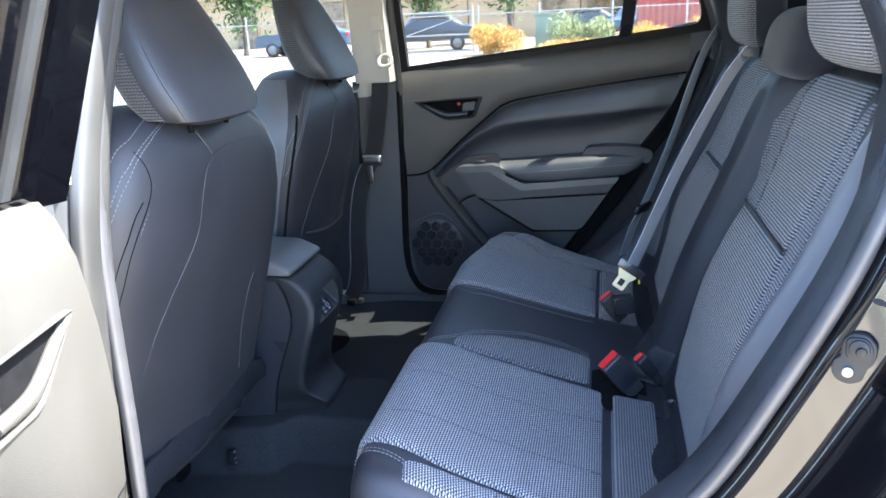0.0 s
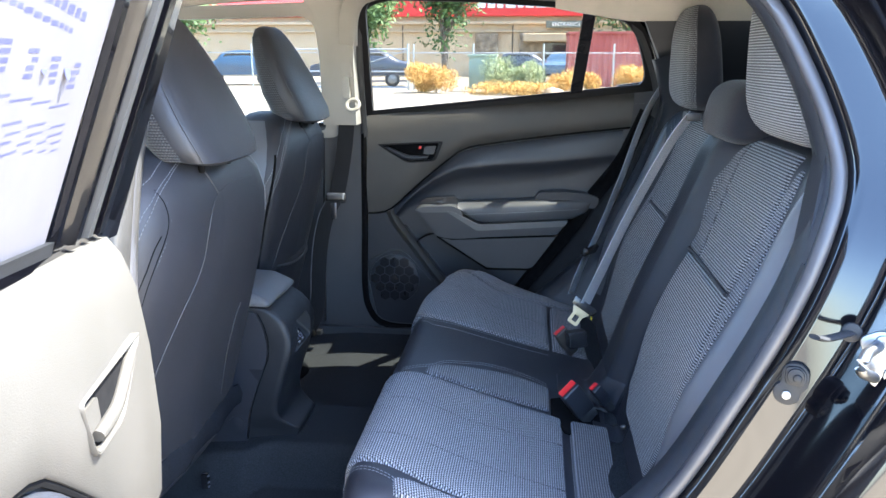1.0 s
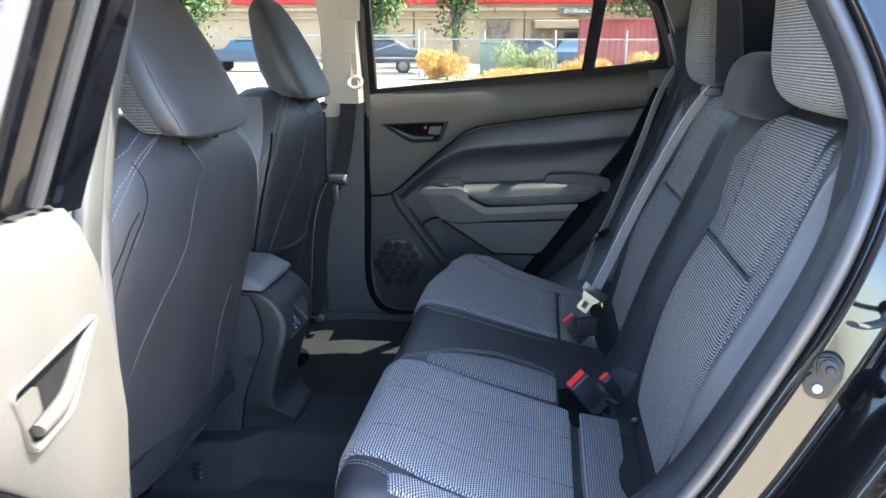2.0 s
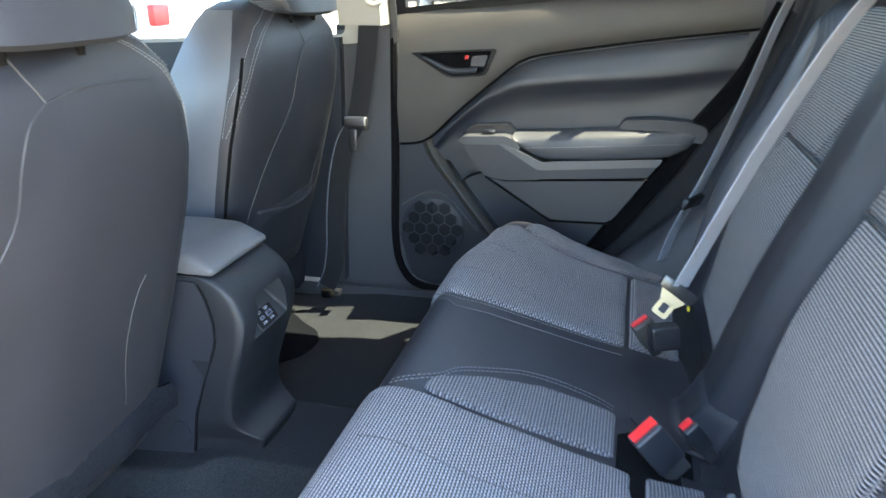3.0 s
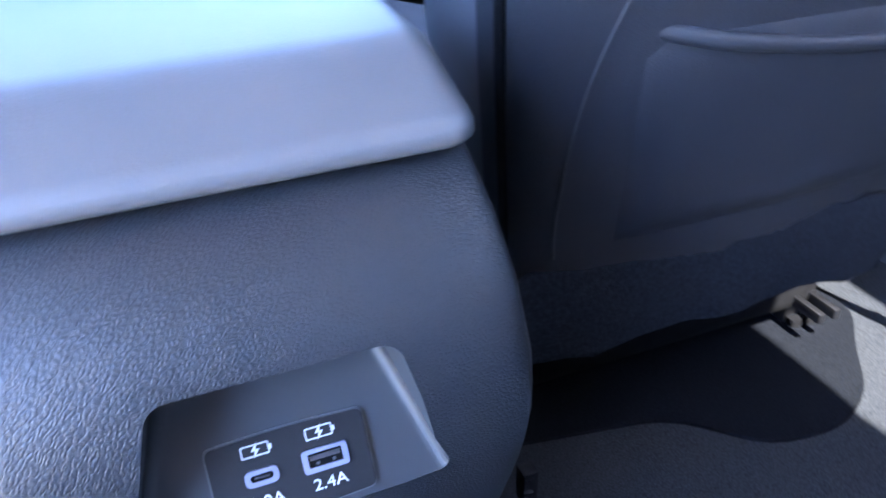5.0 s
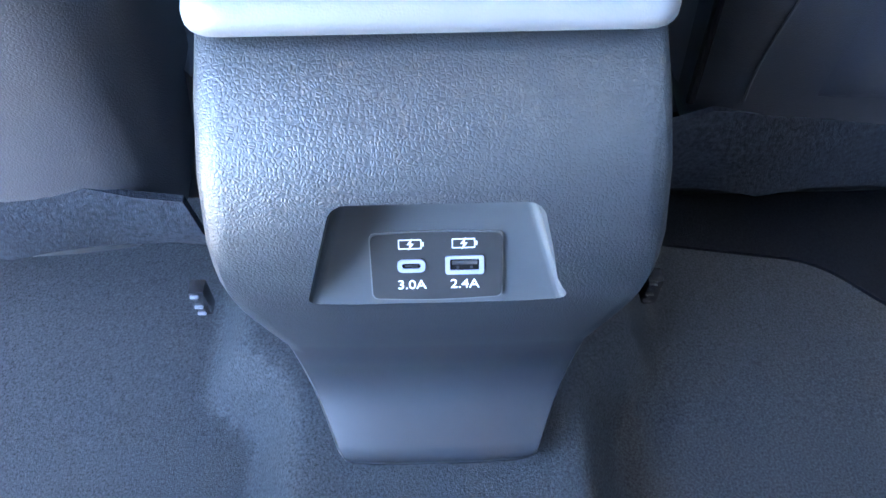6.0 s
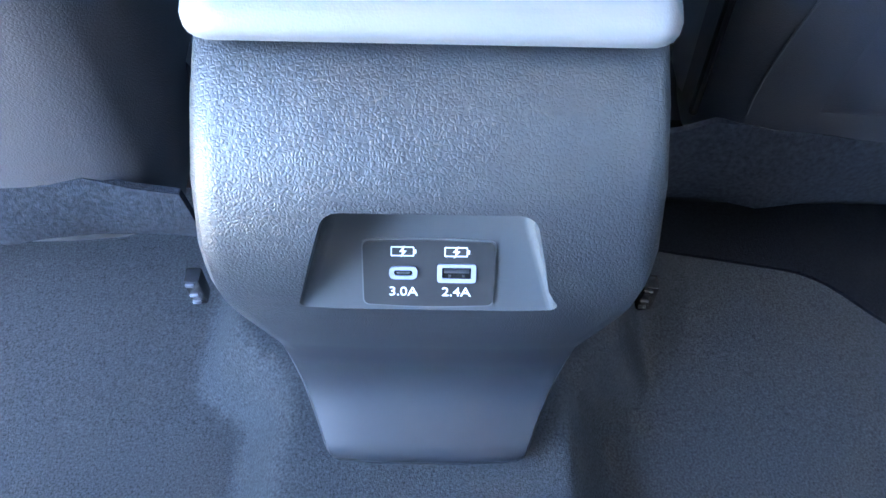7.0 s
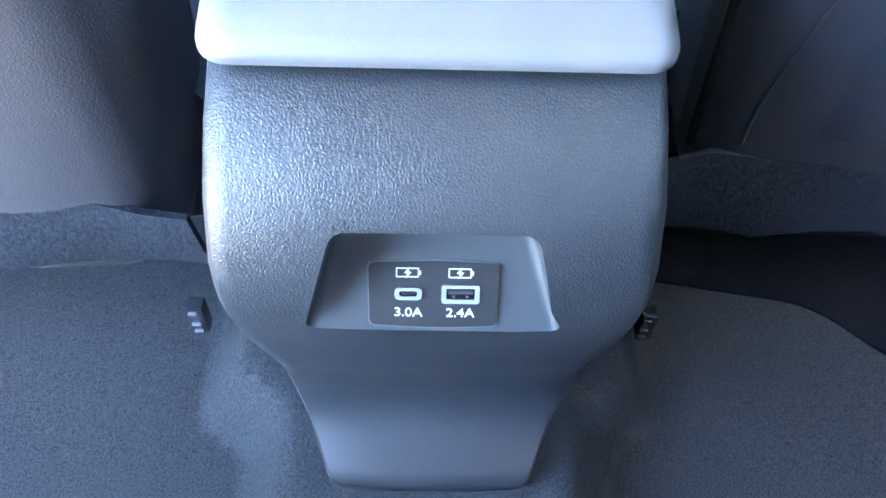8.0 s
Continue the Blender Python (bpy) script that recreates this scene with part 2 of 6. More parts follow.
def tube(points, radius, sides=8, flat=1.0):
    pts = [Vector(p) for p in points]
    rings = []
    up = Vector((0, 0, 1))
    for i, p in enumerate(pts):
        way = (pts[min(i + 1, len(pts) - 1)] - pts[max(i - 1, 0)]).normalized()
        a = way.cross(up)
        if a.length < 0.05:
            a = way.cross(Vector((1, 0, 0)))
        a.normalize()
        b = a.cross(way)
        rings.append([p + radius * (math.cos(t) * a + flat * math.sin(t) * b) for t in (2 * math.pi * k / sides for k in range(sides))])
    return loft(rings)


def ribbon(points, side, width, thick):
    """A strap through points; side: its width's direction, one vector or one a point."""
    pts = [Vector(p) for p in points]
    rings = []
    length, layer_v = 0.0, []
    for i, p in enumerate(pts):
        way = (pts[min(i + 1, len(pts) - 1)] - pts[max(i - 1, 0)]).normalized()
        s = Vector(side[i] if isinstance(side, list) else side)
        s = (s - way * s.dot(way)).normalized()
        n = s.cross(way)
        length += (p - pts[i - 1]).length if i else 0.0
        layer_v.append(length)
        w, h = width / 2, thick / 2
        rings.append([p + a * s + b * n for a, b in ((-w, -h), (-w * 0.5, -h), (0, -h), (w * 0.5, -h), (w, -h), (w, h), (w * 0.5, h), (0, h), (-w * 0.5, h), (-w, h))])
    bm = loft(rings)
    uvl = bm.loops.layers.uv.new("UVMap")
    us = (-1, -0.5, 0, 0.5, 1, 1, 0.5, 0, -0.5, -1)
    bm.verts.index_update()
    for f in bm.faces:
        for lp in f.loops:
            k = lp.vert.index
            lp[uvl].uv = (us[k % 10] * width / 2, layer_v[k // 10])
    return bm


def slab(outline, plane, low, high, round_to=0.0):
    """A polygon of (a, b) made thick from low to high. plane: 'xz' (thick along y), 'xy', 'yz'."""
    put = {"xz": lambda a, b, c: (a, c, b), "xy": lambda a, b, c: (a, b, c), "yz": lambda a, b, c: (c, a, b)}[plane]
    bm = bmesh.new()
    a = [bm.verts.new(put(p[0], p[1], low(p) if callable(low) else low)) for p in outline]
    b = [bm.verts.new(put(p[0], p[1], high(p) if callable(high) else high)) for p in outline]
    n = len(outline)
    for i in range(n):
        bm.faces.new((a[i], a[(i + 1) % n], b[(i + 1) % n], b[i]))
    bm.faces.new(a[::-1])
    bm.faces.new(b)
    if round_to:
        es = [e for e in bm.edges if e.is_manifold and e.calc_face_angle(0) > radians(35)]
        bmesh.ops.bevel(bm, geom=es, offset=round_to, segments=2, profile=0.6, affect="EDGES", clamp_overlap=True)
    return bm


def box(lo, hi, round_to=0.0, segments=2):
    bm = bmesh.new()
    bmesh.ops.create_cube(bm, size=1)
    for v in bm.verts:
        v.co = Vector(lo[k] + (v.co[k] + 0.5) * (hi[k] - lo[k]) for k in range(3))
    if round_to:
        bmesh.ops.bevel(bm, geom=bm.edges, offset=round_to, segments=segments, profile=0.6, affect="EDGES", clamp_overlap=True)
    return bm


def moved(bm, m):
    bmesh.ops.transform(bm, matrix=m, verts=bm.verts)
    return bm


def disc(at, axis, radius, depth, sides=20, round_to=0.0):
    bm = bmesh.new()
    bmesh.ops.create_cone(bm, cap_ends=True, segments=sides, radius1=radius, radius2=radius, depth=depth)
    if round_to:
        es = [e for e in bm.edges if e.calc_face_angle(0) > radians(50)]
        bmesh.ops.bevel(bm, geom=es, offset=round_to, segments=2, profile=0.6, affect="EDGES", clamp_overlap=True)
    turn = Vector((0, 0, 1)).rotation_difference(Vector(axis)).to_matrix().to_4x4()
    return moved(bm, Matrix.Translation(at) @ turn)


def rounded(points, radius, steps=4):
    """A polygon with its corners rounded; radius: one, or one a corner."""
    out = []
    n = len(points)
    for i, p in enumerate(points):
        r = radius[i] if isinstance(radius, (list, tuple)) else radius
        p, a, b = Vector(p), Vector(points[i - 1]), Vector(points[(i + 1) % n])
        u, w = (a - p), (b - p)
        r = min(r, u.length * 0.45, w.length * 0.45)
        if r < 1e-5:
            out.append(tuple(p))
            continue
        s, e = p + u.normalized() * r, p + w.normalized() * r
        for k in range(steps + 1):
            f = k / steps
            out.append(tuple((1 - f) ** 2 * s + 2 * f * (1 - f) * p + f * f * e))
    return out


def pad(surface, rows, height, edge=0.14, nu=18, nv=24, floor_=-0.012, power=2.0):
    """A stuffed panel on surface(u, v) -> (point, normal); rows of (v, u from, u to). UVs in metres."""
    v0, v1 = rows[0][0], rows[-1][0]
    bm = bmesh.new()
    uvl = bm.loops.layers.uv.new("UVMap")
    grid, uvs = [], {}
    for j in range(nv + 1):
        t = j / nv
        v = v0 + (v1 - v0) * t
        a, b = interp(v, rows) if rows[0][0] < rows[-1][0] else interp(-v, [(-r[0], r[1], r[2]) for r in rows])
        line = []
        for i in range(nu + 1):
            s = i / nu
            u = a + (b - a) * s
            p, n = surface(u, v)
            rise = min(1.0, s / edge, (1 - s) / edge) if edge else 1
            rise_v = min(1.0, t / edge, (1 - t) / edge)
            k = (1 - (1 - rise) ** power) * (1 - (1 - rise_v) ** power)
            h = floor_ + (height - floor_) * math.sqrt(max(0.0, k))
            vert = bm.verts.new(Vector(p) + Vector(n) * h)
            uvs[vert] = (u, v)
            line.append(vert)
        grid.append(line)
    for j in range(nv):
        for i in range(nu):
            f = bm.faces.new((grid[j][i], grid[j][i + 1], grid[j + 1][i + 1], grid[j + 1][i]))
            for lp in f.loops:
                lp[uvl].uv = uvs[lp.vert]
    return bm


def stitches(points, length=0.0045, gap=0.0025, radius=0.0007):
    """A row of thread stitches along a line of places."""
    pts = [Vector(p) for p in points]
    bm = bmesh.new()
    run, at = 0.0, 0.0
    for a, b in zip(pts, pts[1:]):
        seg = (b - a).length
        if seg < 1e-7:
            continue
        way = (b - a) / seg
        while at < run + seg:
            p = a + way * (at - run)
            q = p + way * length
            s = way.orthogonal().normalized() * radius
            t = way.cross(s).normalized() * radius
            ring = [[bm.verts.new(c + d) for d in (s, t, -s, -t)] for c in (p, q)]
            for k in range(4):
                bm.faces.new((ring[0][k], ring[0][(k + 1) % 4], ring[1][(k + 1) % 4], ring[1][k]))
            bm.faces.new(ring[0][::-1])
            bm.faces.new(ring[1])
            at += length + gap
        run += seg
    return bm


def cut(ob, cutter):
    """ob's mesh with the cutter's taken away; the cutter is removed."""
    mod = ob.modifiers.new("cut", "BOOLEAN")
    mod.operation, mod.object, mod.solver = "DIFFERENCE", cutter, "EXACT"
    bpy.context.view_layer.update()
    me = bpy.data.meshes.new_from_object(ob.evaluated_get(bpy.context.evaluated_depsgraph_get()))
    ob.modifiers.remove(mod)
    ob.data = me
    bpy.data.objects.remove(cutter)
    me.set_sharp_from_angle(angle=radians(38))
    return ob


def lettering(name, text, size, m, mat, parent, label=""):
    c = bpy.data.curves.new(name, "FONT")
    c.body, c.size, c.align_x, c.align_y, c.extrude = text, size, "CENTER", "CENTER", 0.0002
    o = new(name, c)
    bpy.context.view_layer.update()
    me = bpy.data.meshes.new_from_object(o.evaluated_get(bpy.context.evaluated_depsgraph_get()))
    bpy.data.objects.remove(o)
    me.transform(m)
    return link(name, me, mat, parent, label, 0)


# ---- ground and the car's shell ----
def grid_sheet(nx, ny, place):
    bm = bmesh.new()
    vs = [[bm.verts.new(place(i / nx, j / ny)) for i in range(nx + 1)] for j in range(ny + 1)]
    for j in range(ny):
        for i in range(nx):
            bm.faces.new((vs[j][i], vs[j][i + 1], vs[j + 1][i + 1], vs[j + 1][i]))
    return bm


GROUND = plain("pale_dusty_paving", (0.165, 0.138, 0.105), (0.215, 0.185, 0.145), 0.35, 0.95, 0.01)
tagged(part("ground", grid_sheet(8, 8, lambda a, b: (-900 + 1800 * a, -900 + 1800 * b, 0)), GROUND), "pale dusty paved ground of a parking lot", "ground", kind="structure")

ASPHALT = plain("grey_asphalt", (0.095, 0.092, 0.088), (0.135, 0.130, 0.122), 1.5, 0.9, 0.006)
tagged(part("road", grid_sheet(8, 8, lambda a, b: (-60 + 120 * a, -0.1 + 13.1 * b, 0.006)), ASPHALT), "grey asphalt of the parking bays", "asphalt", kind="structure")

CONCRETE = plain("pale_tan_concrete", (0.46, 0.375, 0.26), (0.54, 0.445, 0.315), 0.8, 0.9, 0.004)
tagged(part("pavement", grid_sheet(8, 8, lambda a, b: (-40 + 80 * a, -40 + 39.89 * b, 0.008)), CONCRETE), "pale tan concrete paving beside the open car door", "pavement", kind="structure")


def floor_height(x, y):
    """The rear footwell: a tunnel in the middle, a slight rise to the sills."""
    a = abs(y)
    k = min(1.0, max(0.0, (x + 0.045) / 0.045))
    foot = 0.190 - 0.045 * k * k * (3 - 2 * k)
    shoulder = 0.092 + 0.045 * (1 - k)
    f = min(1.0, max(0.0, (a - shoulder) / (foot - shoulder)))
    tunnel = 0.082 * (1 - f * f * (3 - 2 * f))
    sill = 0.05 * max(0.0, (a - 0.60) / 0.12) ** 2
    under = -0.02 * max(0.0, min(1.0, (-x) / 0.2))
    return 0.350 + tunnel + sill + under


tagged(part("floor", grid_sheet(160, 220, lambda a, b: (-1.25 + 1.75 * a, -0.72 + 1.44 * b, floor_height(-1.25 + 1.75 * a, -0.72 + 1.44 * b))), CARPET), "black pile carpet over the car floor and tunnel", "carpet", kind="structure")

# Door opening, rear side: places (x, z) once round, from the sill's front.
LOOP = [(0.10, 0.415), (0.22, 0.41), (0.34, 0.425), (0.45, 0.47), (0.55, 0.54), (0.65, 0.628), (0.731, 0.716), (0.80, 0.846), (0.854, 0.964), (0.886, 1.059),
        (0.899, 1.117), (0.893, 1.165), (0.868, 1.237), (0.825, 1.32), (0.76, 1.372), (0.65, 1.395), (0.45, 1.41), (0.25, 1.415), (0.12, 1.405), (0.065, 1.36),
        (0.048, 1.2), (0.042, 1.0), (0.038, 0.75), (0.034, 0.54), (0.052, 0.455)]


def smooth_loop(points, count):
    n = len(points)
    closed = [points[-2], points[-1]] + points + [points[0], points[1]]
    fine = spline(closed, count * 2)
    ends = [min(range(len(fine)), key=lambda k: math.dist(fine[k], q) + (10 if (k < len(fine) // 2) != first else 0)) for q, first in ((points[0], True), (points[0], False))]
    seg = fine[ends[0]:ends[1]]
    return [seg[int(k * len(seg) / count)] for k in range(count)]


LOOP = smooth_loop(LOOP, 200)
LOOP_OUT = []
for k, p in enumerate(LOOP):
    a, b = LOOP[k - 1], LOOP[(k + 1) % len(LOOP)]
    t = Vector((b[0] - a[0], b[1] - a[1])).normalized()
    LOOP_OUT.append((t.y, -t.x))


for _ in range(3):
    LOOP_OUT = [(Vector(LOOP_OUT[k - 2]) + Vector(LOOP_OUT[k - 1]) + Vector(LOOP_OUT[k]) * 2 + Vector(LOOP_OUT[(k + 1) % len(LOOP)]) + Vector(LOOP_OUT[(k + 2) % len(LOOP)])).normalized()[:] for k in range(len(LOOP))]


def lean(z):
    """How far the body side leans in above the belt line."""
    d = z - 1.05
    return 0.21 * (d + math.sqrt(d * d + 0.004))


def soft_top(z):
    """Eases a height under the roof's edge."""
    return z if z < 1.37 else 1.37 + 0.075 * math.tanh((z - 1.37) / 0.075)


def hoop(side, offset, depth, span=None):
    ring = []
    rise = offset if offset < 0.02 or side > 0 else 0.02 + (offset - 0.02) * 0.25
    for p, n in zip(LOOP, LOOP_OUT):
        x, z = p[0] + n[0] * offset, p[1] + n[1] * rise
        if offset > 0.02 and n[0] < -0.3:
            x = max(x, p[0] - 0.095)
        if offset > 0.05:
            x, z = min(x, 1.68), max(z, 0.30)
        if offset > 0.02:
            z = soft_top(z)
        y = depth - lean(z)
        roof = 0.595 + (1.445 - z) * 1.1
        if y > roof - 0.02:
            y = roof - 0.02 + 0.02 * math.tanh((y - roof + 0.02) / 0.02)
        ring.append((x, side * y, z))
    return ring


def band(side, steps, keep=None):
    rings = [hoop(side, o, d) for o, d in steps]
    bm = bmesh.new()
    vs = [[bm.verts.new(p) for p in r] for r in rings]
    n = len(rings[0])
    for a, b in zip(vs, vs[1:]):
        for i in range(n):
            if keep is None or keep(LOOP[i]):
                bm.faces.new((a[i], a[(i + 1) % n], b[(i + 1) % n], b[i]))
    bmesh.ops.delete(bm, geom=[v for v in bm.verts if not v.link_faces], context="VERTS")
    return bm


def swept(bm):
    """The pillar's foot, which runs forward towards the sill."""
    for v in bm.verts:
        v.co.x -= 0.060 * max(0.0, 1.05 - v.co.z)
    return bm


def below_belt(offset):
    """The opening's outline below the window, from the front of the belt line round to its rear."""
    n = len(LOOP)
    low = [k for k in range(n) if LOOP[k][1] < 1.062 + 0.104 * (LOOP[k][0] - 0.034)]
    first = next(k for k in low if (k - 1) % n not in low)
    ring = []
    for j in range(len(low)):
        k = (first + j) % n
        ring.append((LOOP[k][0] + LOOP_OUT[k][0] * offset, LOOP[k][1] + LOOP_OUT[k][1] * offset))
    return ring


for side, word in ((-1, "open near"), (1, "closed far")):
    e = thing("door_opening", (0.45, side * 0.72, 0.42), "black painted car body side round a rear door opening", "car body", kind="structure")
    more = 0.0 if side < 0 else 0.062
    part("painted_body", band(side, [(0.010, 0.668 + more), (0.014, 0.680 + more), (0.020, 0.689 + more), (0.026, 0.692 + more), (0.062, 0.699 + more * 0.8), (0.068, 0.703 + more * 0.7), (0.073, 0.713 + more * 0.6), (0.080, 0.742 + more * 0.5), (0.088, 0.772 + more * 0.4), (0.102, 0.800), (0.13, 0.816), (0.17, 0.822), (0.22, 0.825), (0.30, 0.826), (0.40, 0.825), (0.55, 0.82), (0.75, 0.80)]), PAINT, e, "glossy black painted door jamb and quarter panel", 50)
    bulb = [(0.011, 0.670), (0.011, 0.680), (0.005, 0.685), (-0.002, 0.683), (-0.005, 0.676), (-0.004, 0.668), (0.002, 0.664), (0.009, 0.666), (0.011, 0.670)] if side < 0 else [(0.010, 0.729), (0.0, 0.726), (-0.008, 0.731), (-0.006, 0.742), (0.010, 0.742), (0.010, 0.729)]
    part("door_seal", band(side, bulb), SEALGREY if side < 0 else RUBBER, e, "dark grey rubber door seal", 60)
    part("side_trim", band(side, [(0.008, 0.664), (0.000, 0.654), (-0.005, 0.640), (0.000, 0.60), (0.03, 0.57), (0.10, 0.56)], lambda p, top=(1.36 if side < 0 else 1.24): p[0] > 0.42 and p[1] < top), PLASTIC, e, "dark plastic trim inside the door opening", 50)
    if side < 0:
        part("pillar_edge", swept(band(side, [(0.010, 0.712), (0.002, 0.711), (-0.003, 0.706), (-0.006, 0.696), (-0.007, 0.684), (-0.004, 0.676), (-0.006, 0.671), (-0.006, 0.664), (-0.003, 0.657), (0.008, 0.648)], lambda p: p[0] < 0.2 and p[1] > 0.43)), SEALLIGHT, e, "grey ribbed weatherstrip on the pillar", 50)
        part("jamb_cover", swept(band(side, [(0.0105, 0.704), (0.016, 0.716), (0.030, 0.722), (0.034, 0.730), (0.052, 0.738), (0.056, 0.750), (0.075, 0.765), (0.094, 0.800)], lambda p: p[0] < 0.16 and p[1] > 0.43)), RUBBER, e, "dark satin pillar cover strips", 50)
    else:
        part("header_trim", band(side, [(0.004, 0.722), (0.000, 0.712), (0.004, 0.702), (0.020, 0.690), (0.045, 0.680)], lambda p: p[1] > 1.30 and p[0] < 0.78), PILLAR, e, "pale trim over the door window", 60)
        edge = spline([(0.45, 0.470), (0.543, 0.604), (0.634, 0.730), (0.675, 0.788), (0.711, 0.847), (0.790, 0.954), (0.830, 1.035), (0.862, 1.110)], 40)
        wide = [0.036 + 0.008 * math.sin(3.0 * k / 39) for k in range(40)]
        part("rear_seal", loft([[(x + w * f * 0.83, y, z - w * f * 0.56) for f, y in ((0.0, 0.739), (0.0, 0.712), (0.10, 0.703), (0.30, 0.7065), (0.62, 0.7060), (0.85, 0.7015), (1.0, 0.712), (1.0, 0.739))] for (x, z), w in zip(edge, wide)]), SEAMSHADE, e, "thick black seal along the rear of the door opening", 60)
        part("seal_cover", loft([[(x + (w + o) * 0.83, y, z - (w + o) * 0.56) for o, y in ((-0.006, 0.715), (-0.004, 0.700), (0.004, 0.694), (0.030, 0.684), (0.075, 0.664), (0.100, 0.640), (0.100, 0.715))] for (x, z), w in zip(edge, wide)]), PORTBLACK, e, "dark plastic trim behind the door seal", 60)
        part("gap_seal", tube([(x, 0.7275, z) for x, z in below_belt(0.003)], 0.0105, 8), SEAMSHADE, e, "black seal round the closed door")


# ---- pillars, roof and the closed ends ----
def wall(side, outline, low, high, mat, name, label, category, bevel=0.006):
    return tagged(part(name, slab(outline, "xz", low, high), mat, bevel=bevel), label, category, kind="structure")


for side in (-1, 1):
    up = [(-0.064, 1.06), (0.035, 1.06), (0.040, 1.25), (0.055, 1.375), (0.075, 1.42), (-0.10, 1.42), (-0.062, 1.37), (-0.057, 1.25)]
    wall(side, up, lambda p, s=side: s * (0.655 - lean(p[1]) * 0.6), lambda p, s=side: s * (0.74 - lean(p[1]) * 0.9), PILLAR, "trim", "beige plastic upper pillar trim beside the front seat", "pillar trim", 0.012)
    low = [(-0.16, 0.36), (0.10, 0.36), (0.065, 0.45), (0.042, 0.56), (0.032, 0.80), (0.032, 1.058), (-0.015, 1.058), (-0.102, 1.058), (-0.12, 0.80), (-0.15, 0.55)]
    wall(side, low, side * 0.727, side * 0.770, TRIMGREY, "trim", "dark grained plastic lower pillar trim", "pillar trim", 0.010)
    sill = [(-1.2, 0.30), (0.62, 0.30), (0.46, 0.45), (0.34, 0.415), (0.10, 0.405), (-1.2, 0.405)]
    wall(side, sill, side * 0.705, side * 0.80, TRIMGREY, "trim", "dark plastic door sill plate", "sill trim", 0.008)
    quarter = [(0.875, 1.02), (0.92, 1.02), (1.55, 1.02), (1.62, 1.18), (1.20, 1.20), (1.10, 1.345), (0.83, 1.345), (0.905, 1.19)]
    wall(side, quarter, lambda p, s=side: s * (0.600 - lean(p[1]) * 0.7), lambda p, s=side: s * (0.650 - lean(p[1]) * 0.9), PLASTIC, "trim", "dark plastic rear pillar trim beside the rear seat", "pillar trim", 0.01)
    head = [(0.60, 1.378), (0.65, 1.369), (0.79, 1.346), (0.90, 1.342), (1.45, 1.335), (1.45, 1.45), (0.60, 1.45)] if side > 0 else [(0.72, 1.347), (1.45, 1.335), (1.45, 1.45), (0.70, 1.45), (0.70, 1.40)]
    wall(side, head, lambda p, s=side: s * (0.590 - lean(p[1]) * 0.6), lambda p, s=side: s * (0.615 - lean(p[1]) * 0.6), LINER, "trim", "beige headliner edge over the rear side window", "headliner trim", 0.008)
    rear = [(0.70, 0.36), (1.65, 0.36), (1.65, 1.018), (0.872, 1.018), (0.80, 0.80)]
    wall(side, rear, side * 0.60, side * 0.66, PLASTIC, "wall_rear_side", "dark plastic luggage side wall", "wall")
    kick = box((-1.32, min(side * 0.60, side * 0.735), 0.30), (-1.10, max(side * 0.60, side * 0.735), 0.985), 0.012)
    tagged(part("trim", kick, PLASTIC), "dark plastic kick panel beside the front footwell", "kick panel", kind="structure")
    # front door, closed
    fd = thing("front_door", (-0.6, side * 0.74, 0.4), "closed front door with dark inner trim and clear window", "car door")
    part("panel", slab([(-1.15, 0.42), (-0.10, 0.42), (-0.085, 1.03), (-1.15, 0.99)], "xz", side * 0.70, side * 0.80), PLASTIC, fd, bevel=0.012)
    part("armrest", box((-0.80, min(side * 0.62, side * 0.70), 0.72), (-0.20, max(side * 0.62, side * 0.70), 0.78), 0.015), PLASTIC, fd)
    wf = [(-1.15, 0.99), (-0.085, 1.03), (-0.10, 1.25), (-0.145, 1.405), (-0.62, 1.39), (-1.15, 1.06)]
    win = rounded([(-1.08, 1.005), (-0.076, 1.035), (-0.070, 1.25), (-0.074, 1.368), (-0.61, 1.355), (-1.05, 1.06)], [0.02, 0.02, 0.05, 0.06, 0.05, 0.02], 4)
    outer = rounded([(-1.16, 0.985), (-0.040, 1.015), (-0.036, 1.25), (-0.042, 1.405), (-0.62, 1.39), (-1.16, 1.06)], [0.02, 0.02, 0.05, 0.06, 0.05, 0.02], 4)
    lo, hi = (lambda p, s=side: s * (0.725 - lean(p[1]) * 0.8)), (lambda p, s=side: s * (0.755 - lean(p[1]) * 0.8))
    rings = [[(p[0], f(p), p[1]) for p in o] for o, f in ((outer, lo), (win, lo), (win, hi), (outer, hi), (outer, lo))]
    part("window_frame", loft(rings, caps=False), PILLAR, fd)
    part("pane", slab(win, "xz", lambda p, s=side: s * (0.738 - lean(p[1]) * 0.8), lambda p, s=side: s * (0.742 - lean(p[1]) * 0.8)), CLEAR, fd)


def roof_sheet(drop):
    def place(a, b):
        x, y = -0.75 + 2.25 * a, (-1 + 2 * b)
        edge = 0.59 - 0.03 * abs(a - 0.5)
        z = 1.425 + 0.055 * (1 - y * y) - 0.05 * max(0.0, (a - 0.6) / 0.4) ** 2 - 0.06 * max(0.0, (0.25 - a) / 0.25) ** 2
        return (x, y * edge, z + drop)
    return place


